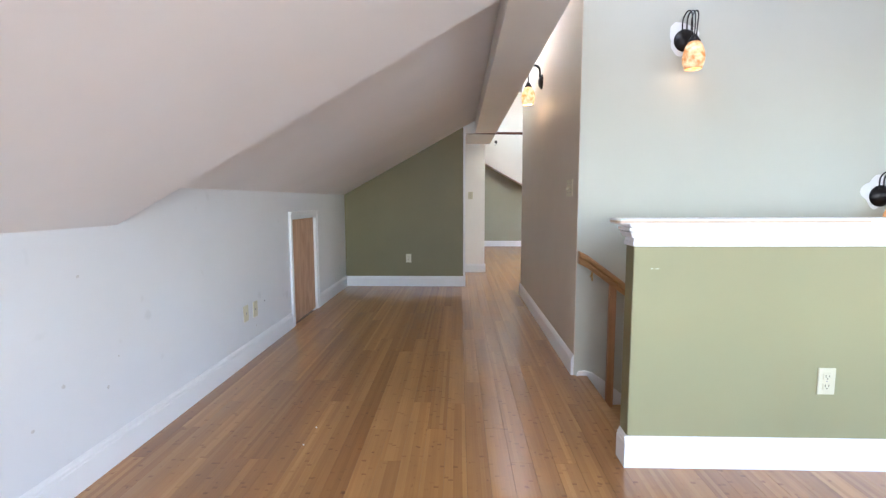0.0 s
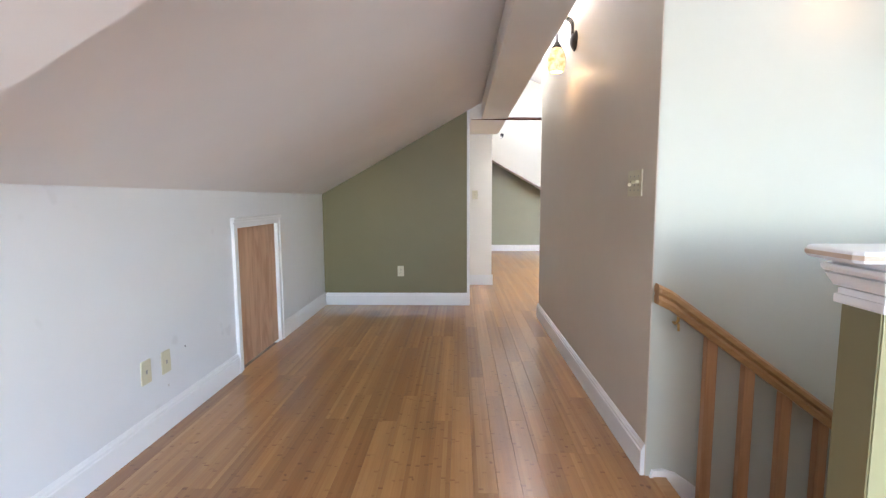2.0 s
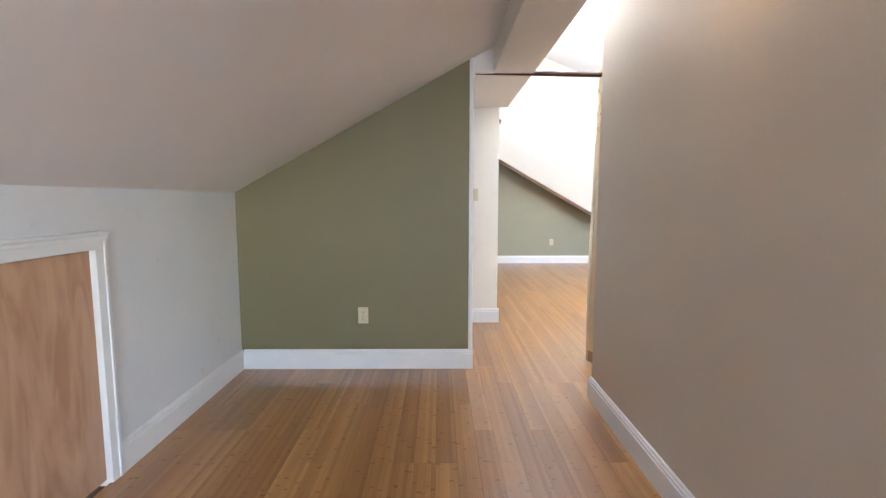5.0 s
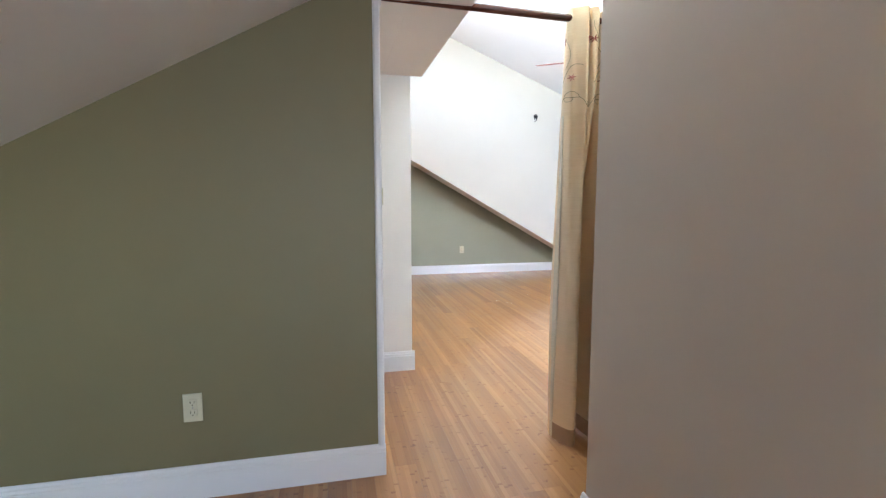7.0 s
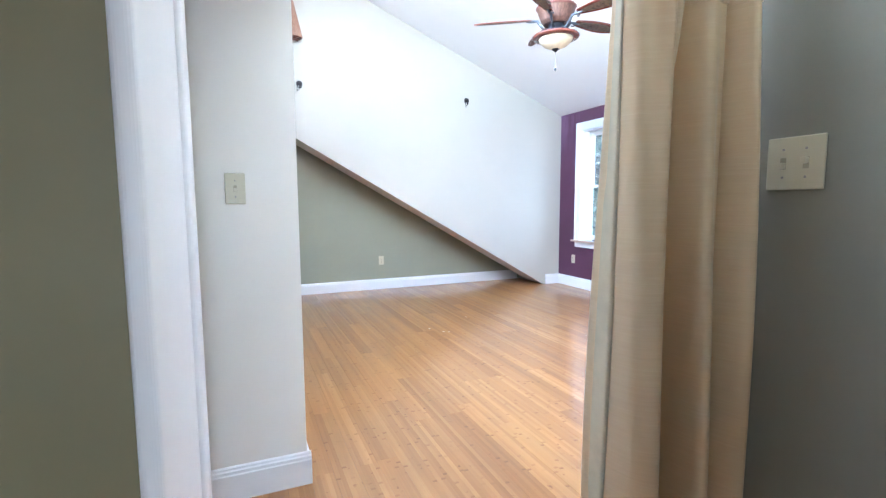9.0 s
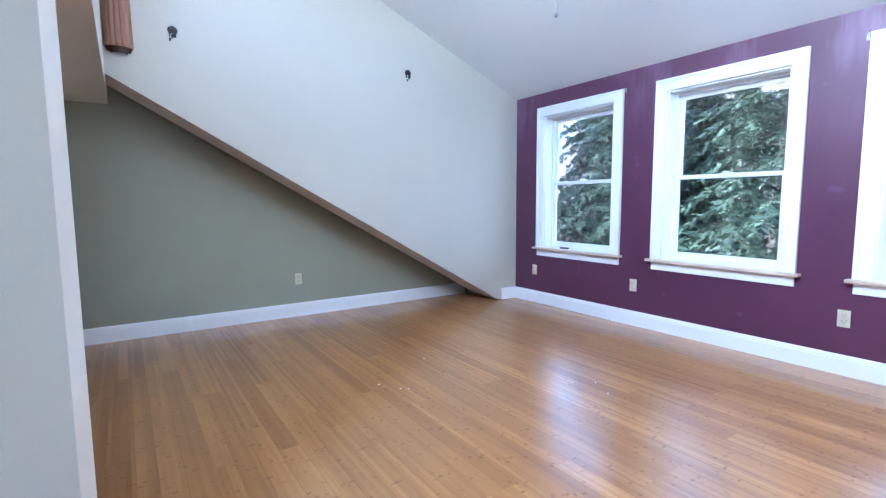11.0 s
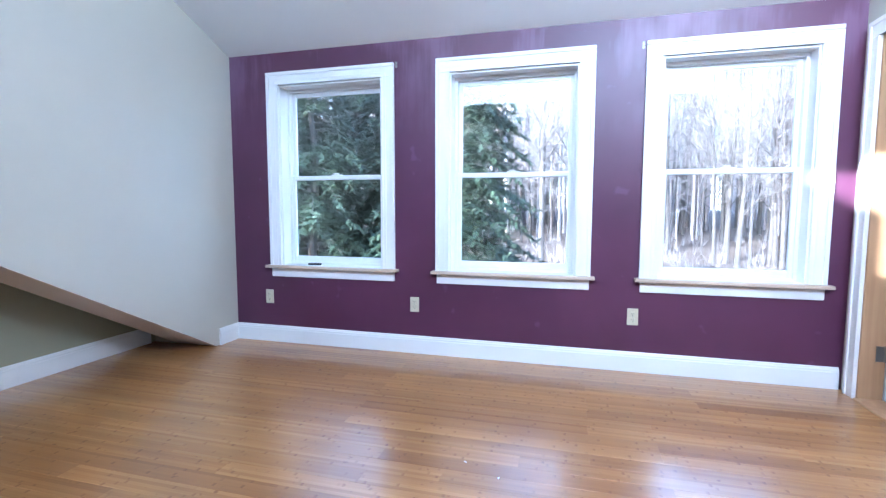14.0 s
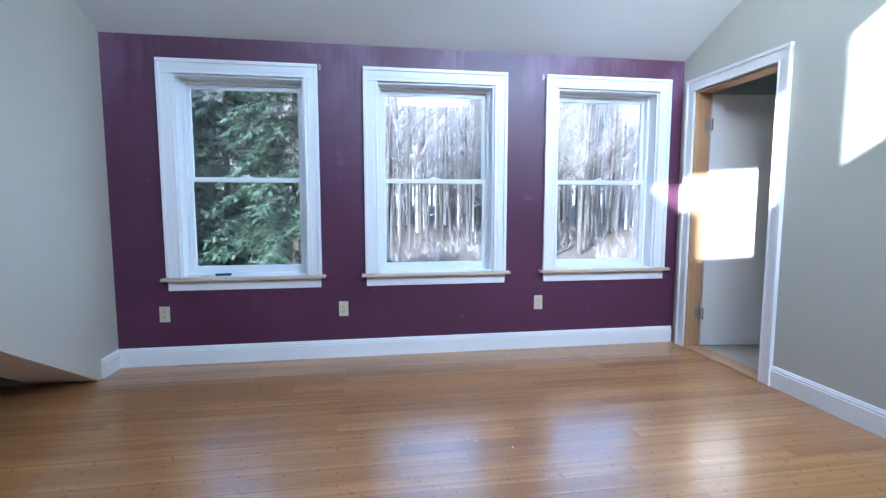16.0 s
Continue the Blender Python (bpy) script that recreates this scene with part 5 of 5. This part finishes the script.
def brush():
    """Low bare undergrowth between the trees."""
    rng = random.Random(15)
    verts, faces = [], []
    for _ in range(600):
        x, y = 13 + 26 * rng.random(), -14 + 42 * rng.random()
        base = Vector((x, y, ground_at(x, y) - 0.05))
        for _ in range(16):
            q = base + Vector((rng.gauss(0, 0.45), rng.gauss(0, 0.45), 0.5 + 1.1 * rng.random()))
            s = Vector((rng.gauss(0, 1), rng.gauss(0, 1), 0)).normalized() * 0.009
            n0 = len(verts)
            verts.extend((base - s, base + s, q))
            faces.append((n0, n0 + 1, n0 + 2))
    ob = new("undergrowth", quick_mesh("undergrowth", verts, faces, TWIG))
    tagged(ob, "bare brown undergrowth between the trees", "undergrowth", kind="stuff")


brush()

# ---- bathroom tiles and floor boards ----
tiled = bpy.data.objects["bathroom_floor"]
tile_mesh = mesh_from("tile", box(bmesh.new(), -0.149, 0.149, -0.149, 0.149, -0.01, 0.0, 0.002, 1), TILE)
for i in range(4):
    for j in range(6):
        ob = new("tile", tile_mesh)
        ob.location = (EAST - 0.15 - 0.302 * i, SOUTH - 0.276 - 0.302 * j, 0.003)
        ob.parent = tiled

BOARD, GAP = 0.0965, 0.0003


def board_mesh(length):
    """A board with eased long edges; its near left corner lies at the origin."""
    e, w, t = 0.0004, BOARD - GAP, 0.02
    ring = [(GAP, -t), (w, -t), (w, -e), (w - e, 0), (GAP + e, 0), (GAP, -e)]
    verts = [(x, y, z) for y in (0.0, length - GAP) for x, z in ring]
    k = len(ring)
    faces = [tuple(range(k)), tuple(reversed(range(k, 2 * k)))] + [(j, i, k + i, k + j) for i in range(k) for j in ((i + 1) % k,)]
    return verts, faces


kept = {}
rest_v, rest_f = [], []
rng = random.Random(31)
rows = int((EAST - KNEE) / BOARD) + 1
boards = []
for r in range(rows):
    x = KNEE + r * BOARD
    if x + BOARD > EAST + 0.05:
        break
    if x < 1.13 - BOARD * 0.5:
        spans = [(BACK, LOW_NORTH)]
    elif x < NOOK_X - 0.04:
        spans = [(BACK, 2.64), (HALL_1 - 0.05, LOW_NORTH)]
    else:
        spans = [(BACK, 2.64), (SOUTH - 0.005, LOW_NORTH)]
    for a, b in spans:
        y = a
        step = rng.choice((0.3, 0.61, 0.92, 1.22, 1.53))
        while y < b - 0.02:
            length = min(step, b - y)
            boards.append((x, y, length))
            y += length
            step = rng.choice((0.92, 1.22, 1.22, 1.53, 1.83))


def walked(bd):
    """Distance of a board from the line walked."""
    x, y = bd[0], bd[1] + bd[2] / 2
    line = 0.35 if y < 6.5 else 0.35 + 0.5 * (y - 6.5)
    return abs(x - line) + (2.0 if y < 1.0 else 0.0) + (0.6 if y > 11.3 else 0.0)


boards.sort(key=walked)
for k, (x, y, length) in enumerate(boards):
    lift = -0.0004 * rng.random()
    if k < 300:
        key = round(length, 2)
        if key not in kept:
            v, f = board_mesh(key)
            kept[key] = quick_mesh("board", v, f, BAMBOO_PART)
        ob = new("board", kept[key])
        ob.location = (x, y, lift)
        ob.parent = floor
    else:
        v, f = board_mesh(length)
        n0 = len(rest_v)
        rest_v.extend((x + p, y + q, s + lift) for p, q, s in v)
        rest_f.extend(tuple(n0 + i for i in face) for face in f)
ob = new("boards", quick_mesh("boards", rest_v, rest_f, BAMBOO_REST))
ob.parent = floor
tagged(ob, "bamboo boards away from the walk", kind="stuff")


# ---- crumbs and scuffs on the floor ----
def crumb(x, y, size, seed):
    rng = random.Random(seed)
    bm = bmesh.new()
    bmesh.ops.create_icosphere(bm, subdivisions=1, radius=size)
    for v in bm.verts:
        v.co.x *= 1.6 + rng.random()
        v.co.z *= 0.35
        v.co *= 0.75 + 0.5 * rng.random()
    low = min(v.co.z for v in bm.verts)
    ob = new("plaster_crumb", mesh_from("plaster_crumb", bm, PRIMER))
    ob.matrix_world = pose(x, y, -low, 0, 0, 360 * rng.random())
    tagged(ob, "small white crumb of plaster on the floor", "debris", "plaster crumbs")


for k, (x, y, s) in enumerate([(-0.38, 2.876, 0.005), (-0.389, 2.705, 0.004), (2.17, 9.93, 0.005), (2.21, 9.9, 0.004), (2.09, 10.07, 0.005), (2.59, 10.33, 0.005), (3.165, 9.15, 0.004), (3.25, 9.31, 0.004)]):
    crumb(x, y, s, 50 + k)


# ---- nail holes and smudges on the knee wall ----
SMUDGE = plain("grey_smudge", (0.6, 0.58, 0.57), 0.6, spread=0.15, relief=0)
for k, (y, z, size, mat) in enumerate([(2.413, 0.849, 0.007, SMUDGE), (2.161, 0.333, 0.009, SMUDGE), (2.527, 0.349, 0.008, SMUDGE), (2.303, 0.441, 0.01, SMUDGE),
                                       (2.6, 0.463, 0.005, SMUDGE), (4.171, 0.372, 0.006, SLOT), (5.919, 0.874, 0.005, SMUDGE), (4.01, 0.219, 0.008, SMUDGE)]):
    rng = random.Random(80 + k)
    ring = [(y + size * (0.6 + 0.6 * rng.random()) * math.cos(0.785 * i), z + size * (0.6 + 0.6 * rng.random()) * math.sin(0.785 * i)) for i in range(8)]
    part("mark", prism(bmesh.new(), ring, 0, KNEE - 0.001, KNEE + 0.0006), mat, knee, "small dark nail hole" if mat is SLOT else "grey smudge")
